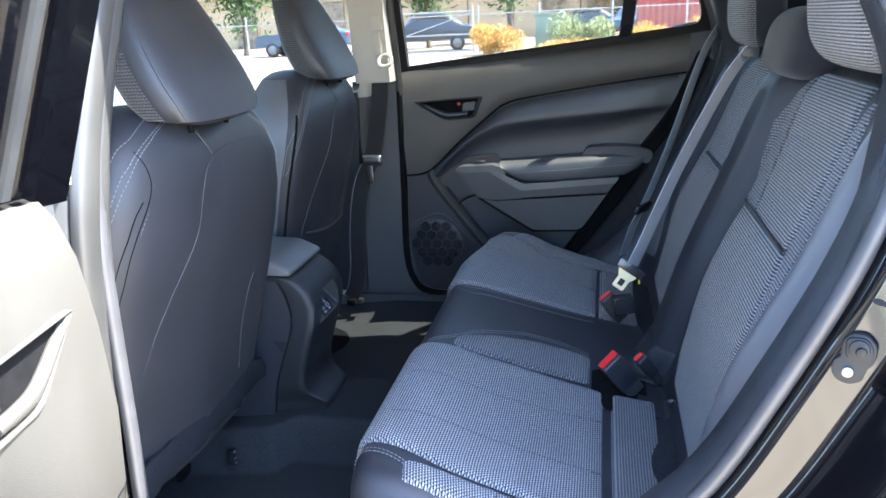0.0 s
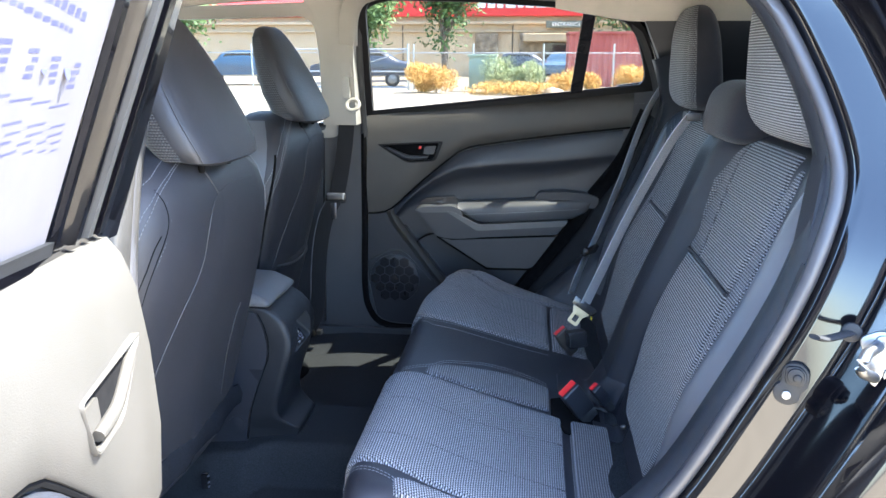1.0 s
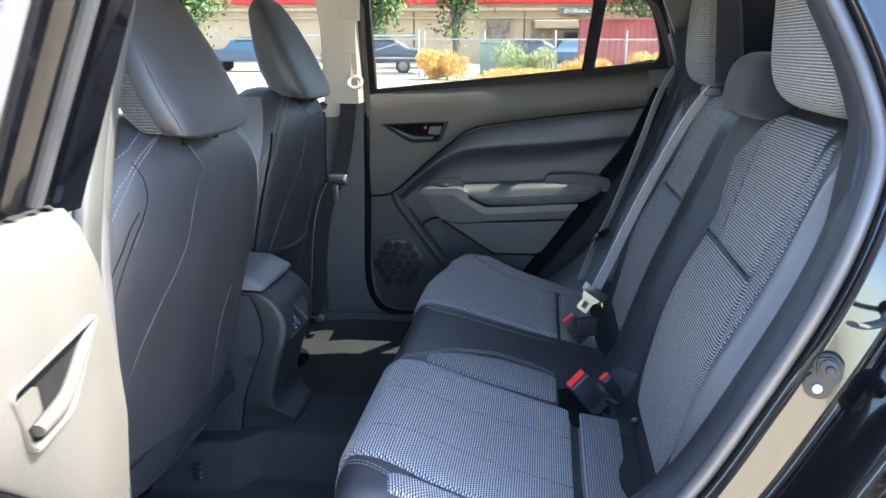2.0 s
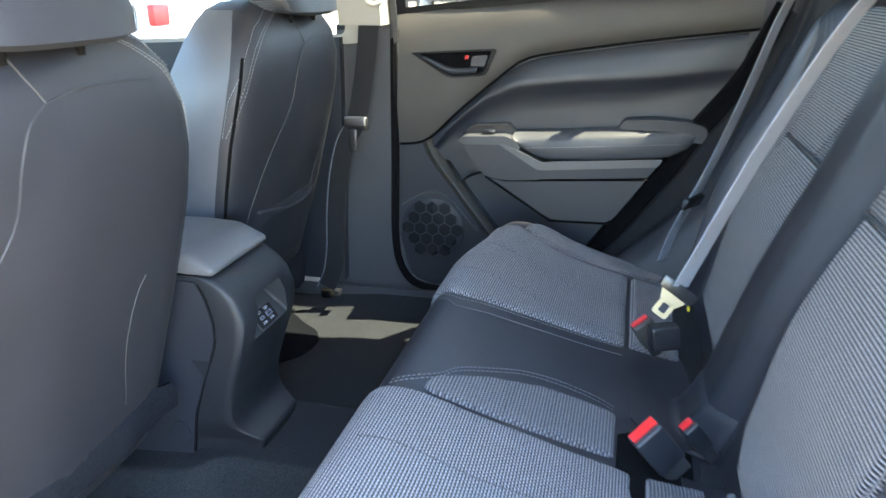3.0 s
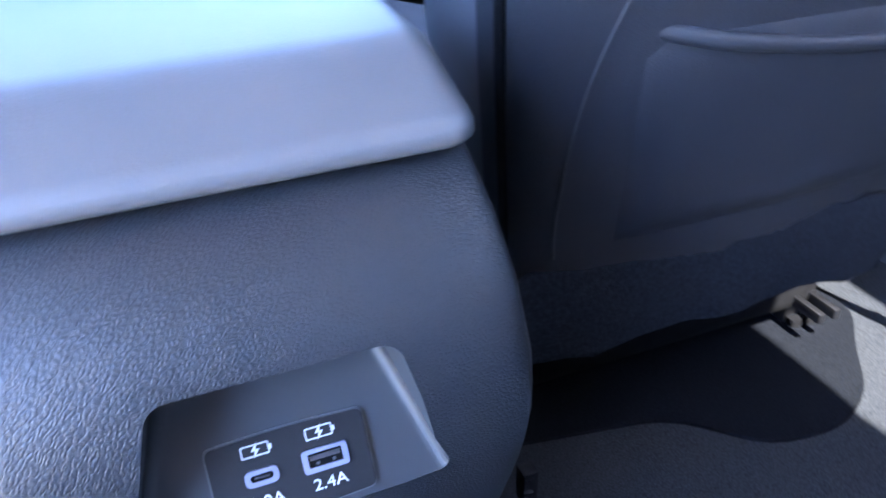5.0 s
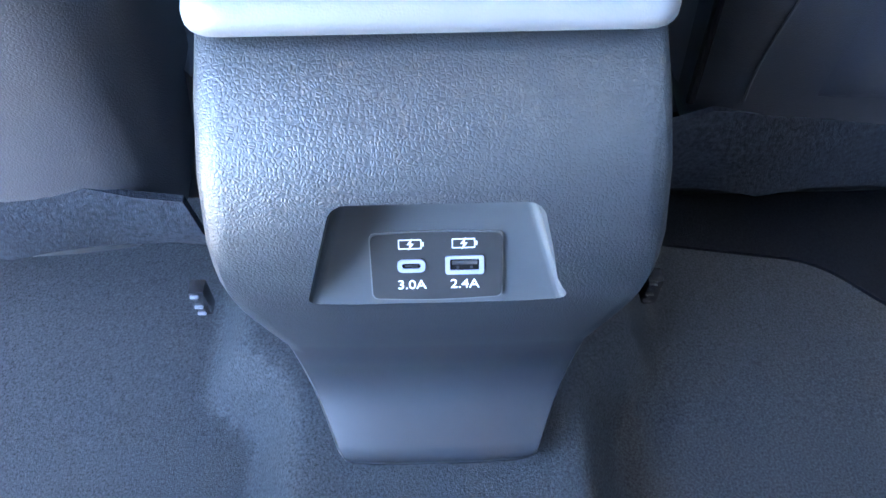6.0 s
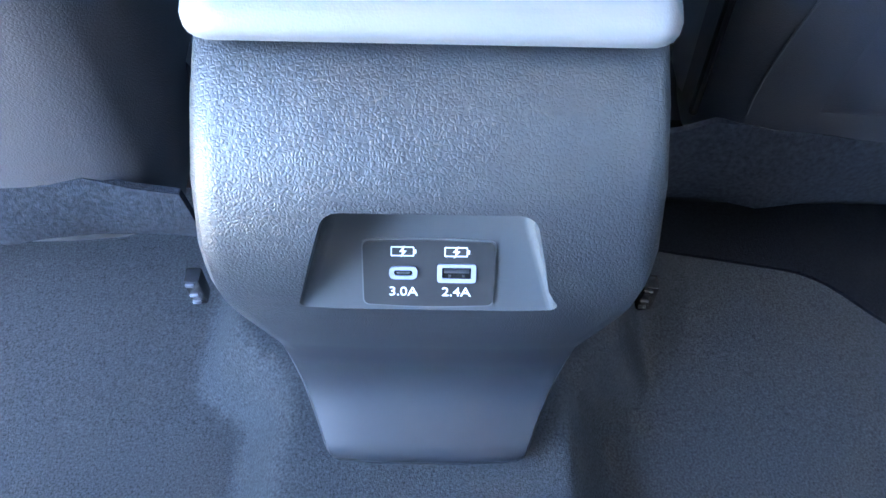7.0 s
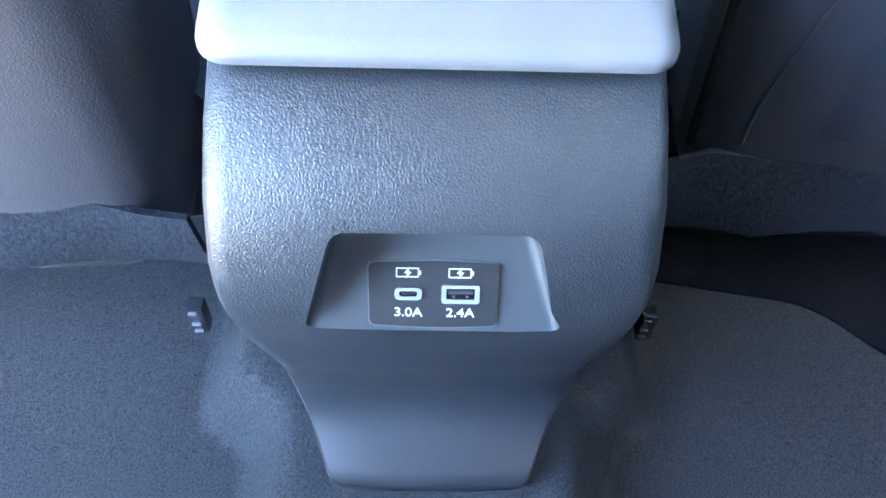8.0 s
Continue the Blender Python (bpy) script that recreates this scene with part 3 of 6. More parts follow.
tagged(part("ceiling", grid_sheet(20, 16, roof_sheet(0.0)), LINER), "beige fabric headliner under the roof", "headliner", kind="structure")
tagged(part("roof", grid_sheet(20, 16, roof_sheet(0.035)), PAINT), "black painted car roof", "roof", kind="structure")
for side in (-1, 1):
    rail = [(-0.75, side * 0.575, 1.365), (-0.4, side * 0.58, 1.41), (0.0, side * 0.58, 1.425), (0.5, side * 0.58, 1.42), (0.9, side * 0.57, 1.385), (1.5, side * 0.55, 1.33)]
    tagged(part("trim", tube(spline(rail, 24), 0.020, 10, 0.8), LINER), "padded beige roof rail over the doors", "roof rail", kind="structure")
    rail = [(-0.75, side * 0.585, 1.40), (0.0, side * 0.585, 1.455), (0.9, side * 0.58, 1.43), (1.5, side * 0.55, 1.36)]
    tagged(part("trim", tube(spline(rail, 24), 0.022, 10, 0.6), PAINT), "black painted roof edge", "roof rail", kind="structure")

tagged(part("wall_tailgate", slab([(-0.66, 0.36), (0.66, 0.36), (0.64, 1.08), (-0.64, 1.08)], "yz", 1.60, 1.66), PLASTIC), "dark plastic tailgate trim", "wall", kind="structure")
hatch = part("window_rear", slab([(-0.60, 1.08), (0.60, 1.08), (0.52, 1.38), (-0.52, 1.38)], "yz", lambda p: 1.62 - (p[1] - 1.08) * 0.55, lambda p: 1.624 - (p[1] - 1.08) * 0.55), HATCHGLASS)
tagged(hatch, "tinted rear window of the tailgate", "window", kind="structure")
tagged(part("wall_firewall", slab([(-0.70, 0.3), (0.70, 0.3), (0.70, 1.0), (-0.70, 1.0)], "yz", -1.30, -1.24), PLASTIC), "dark firewall below the dashboard", "wall", kind="structure")
shield = part("window_front", slab([(-0.66, 0.98), (0.66, 0.98), (0.56, 1.36), (-0.56, 1.36)], "yz", lambda p: -1.25 + (p[1] - 0.98) * 1.35, lambda p: -1.246 + (p[1] - 0.98) * 1.35), CLEAR)
tagged(shield, "sloping clear windscreen", "windscreen", kind="structure")
tagged(part("floor_pan", slab([(-1.24, -0.70), (1.62, -0.70), (1.62, 0.70), (-1.24, 0.70)], "xy", 0.28, 0.318), PAINT), "black underside panel below the cabin", "underbody", kind="structure")
tagged(part("floor_luggage", slab([(0.60, -0.60), (1.62, -0.60), (1.62, 0.60), (0.60, 0.60)], "xy", 0.50, 0.54), CARPET), "black carpeted luggage floor", "carpet", kind="structure")
dash = thing("dashboard", (-1.0, 0, 0.7), "dark plastic dashboard below the windscreen", "dashboard")
part("cowl", loft([[(x, y, z) for x, z in spline([(-1.24, 0.66), (-0.92, 0.70), (-0.84, 0.82), (-0.90, 0.95), (-1.05, 1.0), (-1.24, 0.985)], 16)] for y in (-0.70, -0.35, 0, 0.35, 0.70)]), PLASTIC, dash)


# ---- rear doors ----
SEAM_LINE = [(0.034, 0.782), (0.085, 0.785), (0.125, 0.803), (0.209, 0.881), (0.312, 0.966), (0.345, 0.986), (0.395, 1.000), (0.60, 1.030), (0.836, 1.058)]


def rear_door(side, label, turn=None):
    d = thing("rear_door", (0.015, side * 0.865, 0.40), label, "car door", "rear doors")

    def xz(outline, low, high, mat, name, parent=d, lab="", bevel=0.004):
        lo = (lambda p: side * low(p)) if callable(low) else side * low
        hi = (lambda p: side * high(p)) if callable(high) else side * high
        return part(name, slab(outline, "xz", lo, hi), mat, parent, lab, bevel=bevel)

    # skin and inner panel
    xz(below_belt(0.035)[::2] , 0.79, 0.845, PAINT, "skin", lab="glossy black painted door skin", bevel=0.01)
    inner = xz(rounded(below_belt(-0.006)[::2], [0.05] + [0.0] * 200, 4), 0.738, 0.792, PLASTIC, "panel", lab="dark grained plastic door panel", bevel=0.008)
    # upper trim above the seam, swelling towards the belt line
    fine = spline(SEAM_LINE, 40)
    top = [(0.040 + 0.83 * k / 39, 1.079 + 0.088 * k / 39) for k in range(40)]
    rows = []
    for k, (a, b) in enumerate(zip(fine, top)):
        x0 = a[0]
        b = (x0 + 0.006, 1.079 + 0.104 * (x0 - 0.034))
        line = []
        for f, depth in ((0.0, 0.738), (0.0, 0.730), (0.02, 0.7275), (0.3, 0.721), (0.6, 0.724), (0.82, 0.731), (0.94, 0.742), (1.0, 0.754), (1.0, 0.766)):
            line.append((a[0] + (b[0] - a[0]) * f, side * depth, a[1] + (b[1] - a[1]) * f))
        rows.append(line)
    upper = part("upper_trim", loft(rows), PLASTIC_UP, d, "smooth grey-black upper door trim", 50)
    xz(rounded([(0.790, 1.060), (0.880, 1.060), (0.925, 1.150), (0.915, 1.205), (0.892, 1.205), (0.868, 1.186), (0.790, 1.176)], 0.01, 3), 0.7395, 0.762, PLASTIC, "corner_cap")
    scoop = rounded([(0.150, 0.748), (0.235, 0.722), (0.285, 0.708), (0.43, 0.625), (0.43, 0.50), (0.345, 0.50), (0.262, 0.600), (0.200, 0.680)], [0.01, 0.01, 0.01, 0.02, 0.02, 0.01, 0.02, 0.02], 3)
    cut(inner, part("cutter", slab(scoop, "xz", side * 0.70, side * 0.779), SEAMSHADE))
    # padded middle: a swelling below the seam that turns under into a scoop
    rows = []
    for k in range(44):
        x = 0.130 + 0.685 * k / 43
        zt = float(np.interp(x, [p[0] for p in SEAM_LINE], [p[1] for p in SEAM_LINE])) - 0.008
        zb = float(np.interp(x, [0.13, 0.15, 0.20, 0.255, 0.33, 0.60, 0.70, 0.78, 0.82], [0.75, 0.745, 0.742, 0.738, 0.72, 0.70, 0.79, 0.92, 1.01]))
        zc = min(zt - 0.012, float(np.interp(x, [0.13, 0.17, 0.21, 0.262, 0.328, 0.44, 0.516, 0.621, 0.761, 0.82], [0.775, 0.825, 0.862, 0.902, 0.932, 0.944, 0.950, 0.958, 0.972, 0.98])))
        out = float(np.interp(x, [0.13, 0.20, 0.30, 0.55, 0.70, 0.80], [0.003, 0.010, 0.015, 0.014, 0.008, 0.0]))
        fall = float(np.interp(x, [0.13, 0.30, 0.60, 0.80], [0.018, 0.042, 0.042, 0.024]))
        zb = min(zb, zc - fall * 1.8 - 0.01)
        rows.append([(x, side * y, z) for y, z in ((0.741, zt), (0.732, zt), (0.7285, zt - 0.004), (0.7285 - out * 0.45, zc + (zt - zc) * 0.55), (0.7285 - out * 0.85, zc + (zt - zc) * 0.2), (0.7285 - out, zc), (0.7290 - out * 0.9, zc - fall * 0.22), (0.7320 - out * 0.5, zc - fall * 0.55), (0.7355, zc - fall), (0.7362, zc - fall * 1.7), (0.7366, zb), (0.755, zb), (0.765, (zt + zb) / 2))])
    part("middle_panel", loft(rows), PLASTIC, d, "", 60)
    ridge = spline([(0.118, 0.792), (0.136, 0.752), (0.19, 0.68), (0.243, 0.609), (0.33, 0.50)], 20)
    part("ridge", loft([[(x + dx, side * y, z + dz) for dx, y, dz in ((-0.016, 0.738, -0.008), (-0.008, 0.722, -0.004), (0.0, 0.716, 0.0), (0.007, 0.722, 0.004), (0.012, 0.738, 0.006))] for x, z in ridge]), PLASTIC_UP, d, "", 60)
    part("seam", tube([(x, side * 0.7345, z - 0.003) for x, z in spline(SEAM_LINE, 40)], 0.0035, 6), SEAMSHADE, d)
    # armrest: grip, pad, band, lower pocket
    xz(rounded([(0.205, 0.806), (0.222, 0.8185), (0.318, 0.8225), (0.338, 0.813), (0.352, 0.797), (0.342, 0.788), (0.322, 0.803), (0.225, 0.800)], [0.004, 0.008, 0.006, 0.006, 0.004, 0.004, 0.008, 0.006], 3), 0.6575, 0.72, SMOOTH, "grip", lab="satin plastic grip horn", bevel=0.005)
    xz(rounded([(0.212, 0.801), (0.322, 0.804), (0.392, 0.7515), (0.655, 0.7655), (0.634, 0.738), (0.318, 0.7190), (0.268, 0.726)], [0.01, 0.004, 0.004, 0.004, 0.004, 0.02, 0.02], 3), lambda p: float(np.interp(p[0], [0.54, 0.655], [0.6645, 0.686])), 0.742, PLASTIC, "grip_side", lab="dark plastic grip side", bevel=0.006)
    xz(rounded([(0.208, 0.816), (0.232, 0.837), (0.316, 0.843), (0.336, 0.822)], 0.006, 3), 0.694, 0.742, GLOSSY, "switch_panel", bevel=0.004)
    sw = box((0.262, min(side * 0.675, side * 0.693), 0.824), (0.290, max(side * 0.675, side * 0.693), 0.832), 0.002)
    part("window_switch", sw, GLOSSY, d)
    rows = []
    for x in list(np.linspace(0.332, 0.36, 5)) + list(np.linspace(0.38, 0.70, 14)) + list(np.linspace(0.712, 0.734, 5)):
        zt = float(np.interp(x, [0.33, 0.50, 0.715, 0.735], [0.823, 0.834, 0.851, 0.845]))
        zb = float(np.interp(x, [0.33, 0.345, 0.375, 0.41, 0.675, 0.715, 0.735], [0.815, 0.803, 0.785, 0.772, 0.786, 0.805, 0.835]))
        k = min(1.0, (x - 0.328) / 0.02, (0.738 - x) / 0.02)
        h = (zt - zb) * 0.5
        back = 0.036 * max(0.0, (x - 0.54) / 0.195) ** 1.5
        rows.append([(x, side * min(0.742, y + back), z) for y, z in ((0.742, zt + 0.002), (0.704, zt + 0.003), (0.690, zt + 0.001), (0.673, zt - 0.003 * k), (0.6645, zt - min(h, 0.008)), (0.6615, zt - min(h * 1.2, 0.015)), (0.660, zb + 0.006), (0.664, zb), (0.742, zb - 0.004))])
    part("armrest_pad", loft(rows), ARMPAD, d, "dark padded armrest with a stitched edge", 60)
    xz(rounded([(0.560, 0.836), (0.575, 0.862), (0.64, 0.868), (0.715, 0.862), (0.752, 0.850), (0.752, 0.815), (0.66, 0.826)], [0.006, 0.010, 0.01, 0.01, 0.01, 0.01, 0.01], 3), lambda p: float(np.interp(p[0], [0.57, 0.63, 0.745], [0.700, 0.678, 0.698])), 0.742, PLASTIC, "armrest_back", bevel=0.007)
    xz(rounded([(0.300, 0.805), (0.318, 0.806), (0.400, 0.768), (0.665, 0.782), (0.655, 0.764), (0.405, 0.749), (0.392, 0.749)], 0.006, 2), lambda p: float(np.interp(p[0], [0.54, 0.665], [0.656, 0.680])), 0.736, SMOOTH, "trim_band", lab="satin grey plastic trim band", bevel=0.004)
    xz(rounded([(0.274, 0.722), (0.318, 0.7165), (0.632, 0.7350), (0.560, 0.630), (0.425, 0.628)], [0.006, 0.004, 0.006, 0.02, 0.02], 3), 0.676, 0.742, PLASTIC, "door_pocket", bevel=0.006)
    part("seam", tube([(0.270, side * 0.678, 0.7235), (0.318, side * 0.670, 0.7178), (0.50, side * 0.670, 0.7285), (0.634, side * 0.670, 0.7365)], 0.0028, 6), SEAMSHADE, d)
    part("seam", tube([(x, side * 0.6765, z) for x, z in ((0.270, 0.7235), (0.345, 0.676), (0.424, 0.626), (0.562, 0.628))], 0.003, 6), SEAMSHADE, d)
    part("groove", tube([(x, side * 0.739, z) for x, z in spline([(0.190, 0.672), (0.205, 0.696), (0.232, 0.712), (0.270, 0.722)], 14)], 0.003, 6), SEAMSHADE, d)
    edge = [(x, side * 0.6598, z) for x, z in spline([(0.36, 0.797), (0.50, 0.806), (0.69, 0.820)], 12)]
    part("stitching", stitches(edge), THREAD, d, "pale stitching")
    # handle
    shape, turns = [(0.090, 0.995), (0.278, 1.006), (0.256, 0.950), (0.175, 0.943)], [0.006, 0.008, 0.012, 0.015]
    centre = (0.205, 0.976)

    def inset(f):
        return rounded([(centre[0] + (x - centre[0]) * f, centre[1] + (z - centre[1]) * f) for x, z in shape], [r * f for r in turns], 3)

    hole = inset(0.90)
    rim_out = 1.0 if side < 0 else 1.09
    cut(upper, part("cutter", slab(hole, "xz", side * 0.70, side * 0.775), SEAMSHADE))
    cut(inner, part("cutter", slab(hole, "xz", side * 0.70, side * 0.768), SEAMSHADE))
    rings = [[(p[0], side * y, p[1]) for p in o] for o, y in ((inset(rim_out), 0.728), (inset(rim_out), 0.7200), (inset(0.985), 0.7188), (inset(0.965), 0.7190), (inset(0.960), 0.7225), (inset(0.950), 0.7225), (inset(0.945), 0.7195), (inset(0.905), 0.7215), (hole, 0.7245), (hole, 0.7275))]
    bezel = part("handle_bezel", loft(rings, caps=False), PLASTIC_UP if side < 0 else PORTBLACK, d, "thin grooved rim round the handle pocket", 40)
    # pocket walls coloured black to carry the shade inside
    part("handle_recess", loft([[(p[0], side * y, p[1]) for p in hole] for y in (0.7275, 0.760, 0.766)]), SEAMSHADE, bezel, "handle pocket painted black for the shade inside")
    lever = spline([(0.110, 0.9865, 0.003), (0.135, 0.974, 0.006), (0.158, 0.9625, 0.0075), (0.178, 0.9565, 0.0075), (0.205, 0.9565, 0.007), (0.236, 0.9595, 0.006)], 22)
    part("door_handle", loft([[(x + w * 0.35 * math.cos(t), side * (0.7245 + 0.006 * math.sin(t)), z + w * math.cos(t)) for t in (2 * math.pi * k / 10 for k in range(10))] for x, z, w in lever]), PLASTIC_UP if side < 0 else PLASTIC, bezel, "curved pull lever", 60)
    part("lock_lever", slab(rounded([(0.226, 0.990), (0.262, 0.993), (0.254, 0.968), (0.222, 0.968)], 0.003, 2), "xz", side * 0.724, side * 0.764), PLASTIC_UP if side < 0 else PLASTIC, bezel, bevel=0.002)
    if side > 0:
        part("lock_mark", slab([(0.209, 0.991), (0.217, 0.9915), (0.216, 0.984), (0.209, 0.9835)], "xz", side * 0.7240, side * 0.764), RED, bezel, "red lock mark")
    # speaker
    grille = part("speaker_grille", disc((0.127, side * 0.734, 0.567), (0, 1, 0), 0.080, 0.010, 36, 0.003), PLASTIC, d, "perforated speaker grille with a honeycomb pattern")
    for q in range(-4, 5):
        for r in range(-4, 5):
            cx, cz = 0.0315 * (q + r * 0.5), 0.0273 * r
            if math.hypot(cx, cz) < 0.068:
                hexa = [(0.127 + cx + 0.0168 * math.sin(k * math.pi / 3), 0.567 + cz + 0.0168 * math.cos(k * math.pi / 3)) for k in range(6)]
                part("cell", slab(hexa, "xz", side * 0.7285, side * 0.730), GLOSSY, grille, smooth=0)
    arc = spline([(0.045, 0.622), (0.085, 0.646), (0.121, 0.661), (0.155, 0.658), (0.185, 0.632), (0.243, 0.566)], 18)
    part("groove", loft([[(x, side * 0.7365, z - 0.003), (x, side * 0.734, z), (x, side * 0.7365, z + 0.003)] for x, z in arc]), SMOOTH, d, "", 60)
    # window
    def gy(z):
        return 0.778 - max(0.0, z - 1.08) * (0.62 if side > 0 else 0.40)
    fx = 0.060 if side > 0 else 0.184
    hole = rounded([(fx, 1.077 + 0.108 * fx), (0.870, 1.178), (0.845, 1.265), (0.808, 1.342), (0.693, 1.378), (0.40, 1.398), (fx + 0.025, 1.406)], [0.004, 0.040, 0.05, 0.05, 0.05, 0.05, 0.04], 5)
    rim = rounded([(0.030, 1.072), (0.898, 1.162), (0.875, 1.272), (0.828, 1.355), (0.702, 1.392), (0.40, 1.411), (0.058, 1.418)], [0.004, 0.008, 0.05, 0.05, 0.05, 0.05, 0.05], 5)
    rings = [[(p[0], side * (gy(p[1]) + w), p[1]) for p in o] for o, w in ((rim, -0.016), (hole, -0.013), (hole, 0.010), (rim, 0.012), (rim, -0.016))]
    wf = part("window_frame", loft(rings, caps=False), PAINT if side < 0 else PORTBLACK, d, "black window surround")
    part("window_strip", slab([(0.05, 1.076), (0.872, 1.164), (0.872, 1.182), (0.05, 1.094)], "xz", lambda p: side * (gy(p[1]) - 0.012), lambda p: side * (gy(p[1]) + 0.004)), BUMPER, wf, bevel=0.003)
    bar = slab([(0.656, 1.150), (0.690, 1.152), (0.711, 1.386), (0.678, 1.388)], "xz", lambda p: side * (gy(p[1]) - 0.014), lambda p: side * (gy(p[1]) + 0.012))
    if side < 0:
        post = slab([(-0.050, 1.060), (0.034, 1.070), (0.060, 1.415), (-0.020, 1.410)], "xz", lambda p: side * (gy(p[1]) - 0.010), lambda p: side * (gy(p[1]) + 0.012))
        part("front_post", post, PAINT, wf, "black painted upright at the hinged end", bevel=0.006)
        for x0, x1, up_ in ((0.052, 0.074, 0.010), (0.088, 0.104, 0.007), (0.138, 0.150, 0.008)):
            strip = slab([(x0, 1.082 + 0.1 * x0), (x1, 1.082 + 0.1 * x1), (x1 + 0.012, 1.40), (x0 + 0.012, 1.40)], "xz", lambda p: side * (gy(p[1]) - 0.013 - up_), lambda p: side * (gy(p[1]) - 0.006))
            part("run_channel", strip, PAINT if up_ != 0.007 else RUBBER, wf, "rubber window channel" if up_ != 0.007 else "satin grey frame strip", bevel=0.004)
    part("divider", bar, GLOSSY, wf, bevel=0.003)
    for name, o in (("pane", [(0.06, 1.085), (0.672, 1.150), (0.694, 1.384), (0.40, 1.402), (0.085, 1.410)]), ("quarter_pane", [(0.674, 1.150), (0.872, 1.174), (0.849, 1.268), (0.811, 1.347), (0.696, 1.384)])):
        g = part(name, slab(o, "xz", lambda p: side * (gy(p[1]) - 0.002), lambda p: side * (gy(p[1]) + 0.002)), PRIVACY, wf, "dark privacy glass", 0)
    if turn:
        d.rotation_euler = (0, 0, radians(turn))
    return d, gy


rear_door(1, "closed rear door with dark plastic trim and privacy glass")
near_door, glass_y = rear_door(-1, "rear door swung wide open, sunlit dark trim", -74)

# price sheet on the open door's window, its print too small to read
sheet = part("window_sticker", slab([(0.192, 1.105), (0.62, 1.155), (0.655, 1.36), (0.205, 1.385)], "xz", lambda p: -(glass_y(p[1]) - 0.006), lambda p: -(glass_y(p[1]) - 0.0066)), PAPER)
tagged(sheet, "white printed paper sheet on the door window", "sticker")
BLUE = plain("blue_print", (0.030, 0.032, 0.085), (0.042, 0.045, 0.105), 60.0, 0.6)
rng = random.Random(4)


def print_bar(x, z, w, h):
    bm = bmesh.new()
    bm.faces.new([bm.verts.new((a, -(glass_y(b) - 0.00675), b)) for a, b in ((x, z), (x + w, z), (x + w, z + h), (x, z + h))])
    part("print_bar", bm, BLUE, sheet, smooth=0)


def row_bars(x0, x1, z, h, gap, least, most):
    """A line of print whose words are bars, sloping with the belt line."""
    x = x0
    while x < x1:
        w = rng.uniform(least, most)
        print_bar(x, z + 0.10 * (x - 0.25), w, h)
        x += w + gap


row_bars(0.26, 0.46, 1.276, 0.006, 0.004, 0.008, 0.020)
row_bars(0.28, 0.50, 1.266, 0.003, 0.003, 0.006, 0.014)
for c in range(5):
    for r in range(4):
        print_bar(0.238 + 0.045 * c + rng.uniform(0, 0.006), 1.247 - 0.0048 * r + 0.0045 * c, rng.uniform(0.010, 0.020), 0.0026)
    bm = bmesh.new()
    bmesh.ops.create_circle(bm, cap_ends=True, segments=16, radius=0.0065)
    m = Matrix.Translation((0.268 + 0.045 * c, -(glass_y(1.245) - 0.0072), 1.245 + 0.0045 * c)) @ Matrix.Rotation(radians(90), 4, "X")
    part("print_icon", moved(bm, m), BLUE, sheet, smooth=0)
row_bars(0.24, 0.50, 1.222, 0.0012, 0.001, 0.03, 0.05)
for r in range(4):
    row_bars(0.235, 0.45, 1.208 - 0.006 * r, 0.0012, 0.012, 0.015, 0.035)
turn = Matrix.Translation((0.015, -0.865, 0)) @ Matrix.Rotation(radians(-74), 4, "Z") @ Matrix.Translation((-0.015, 0.865, 0))
sheet.matrix_world = turn


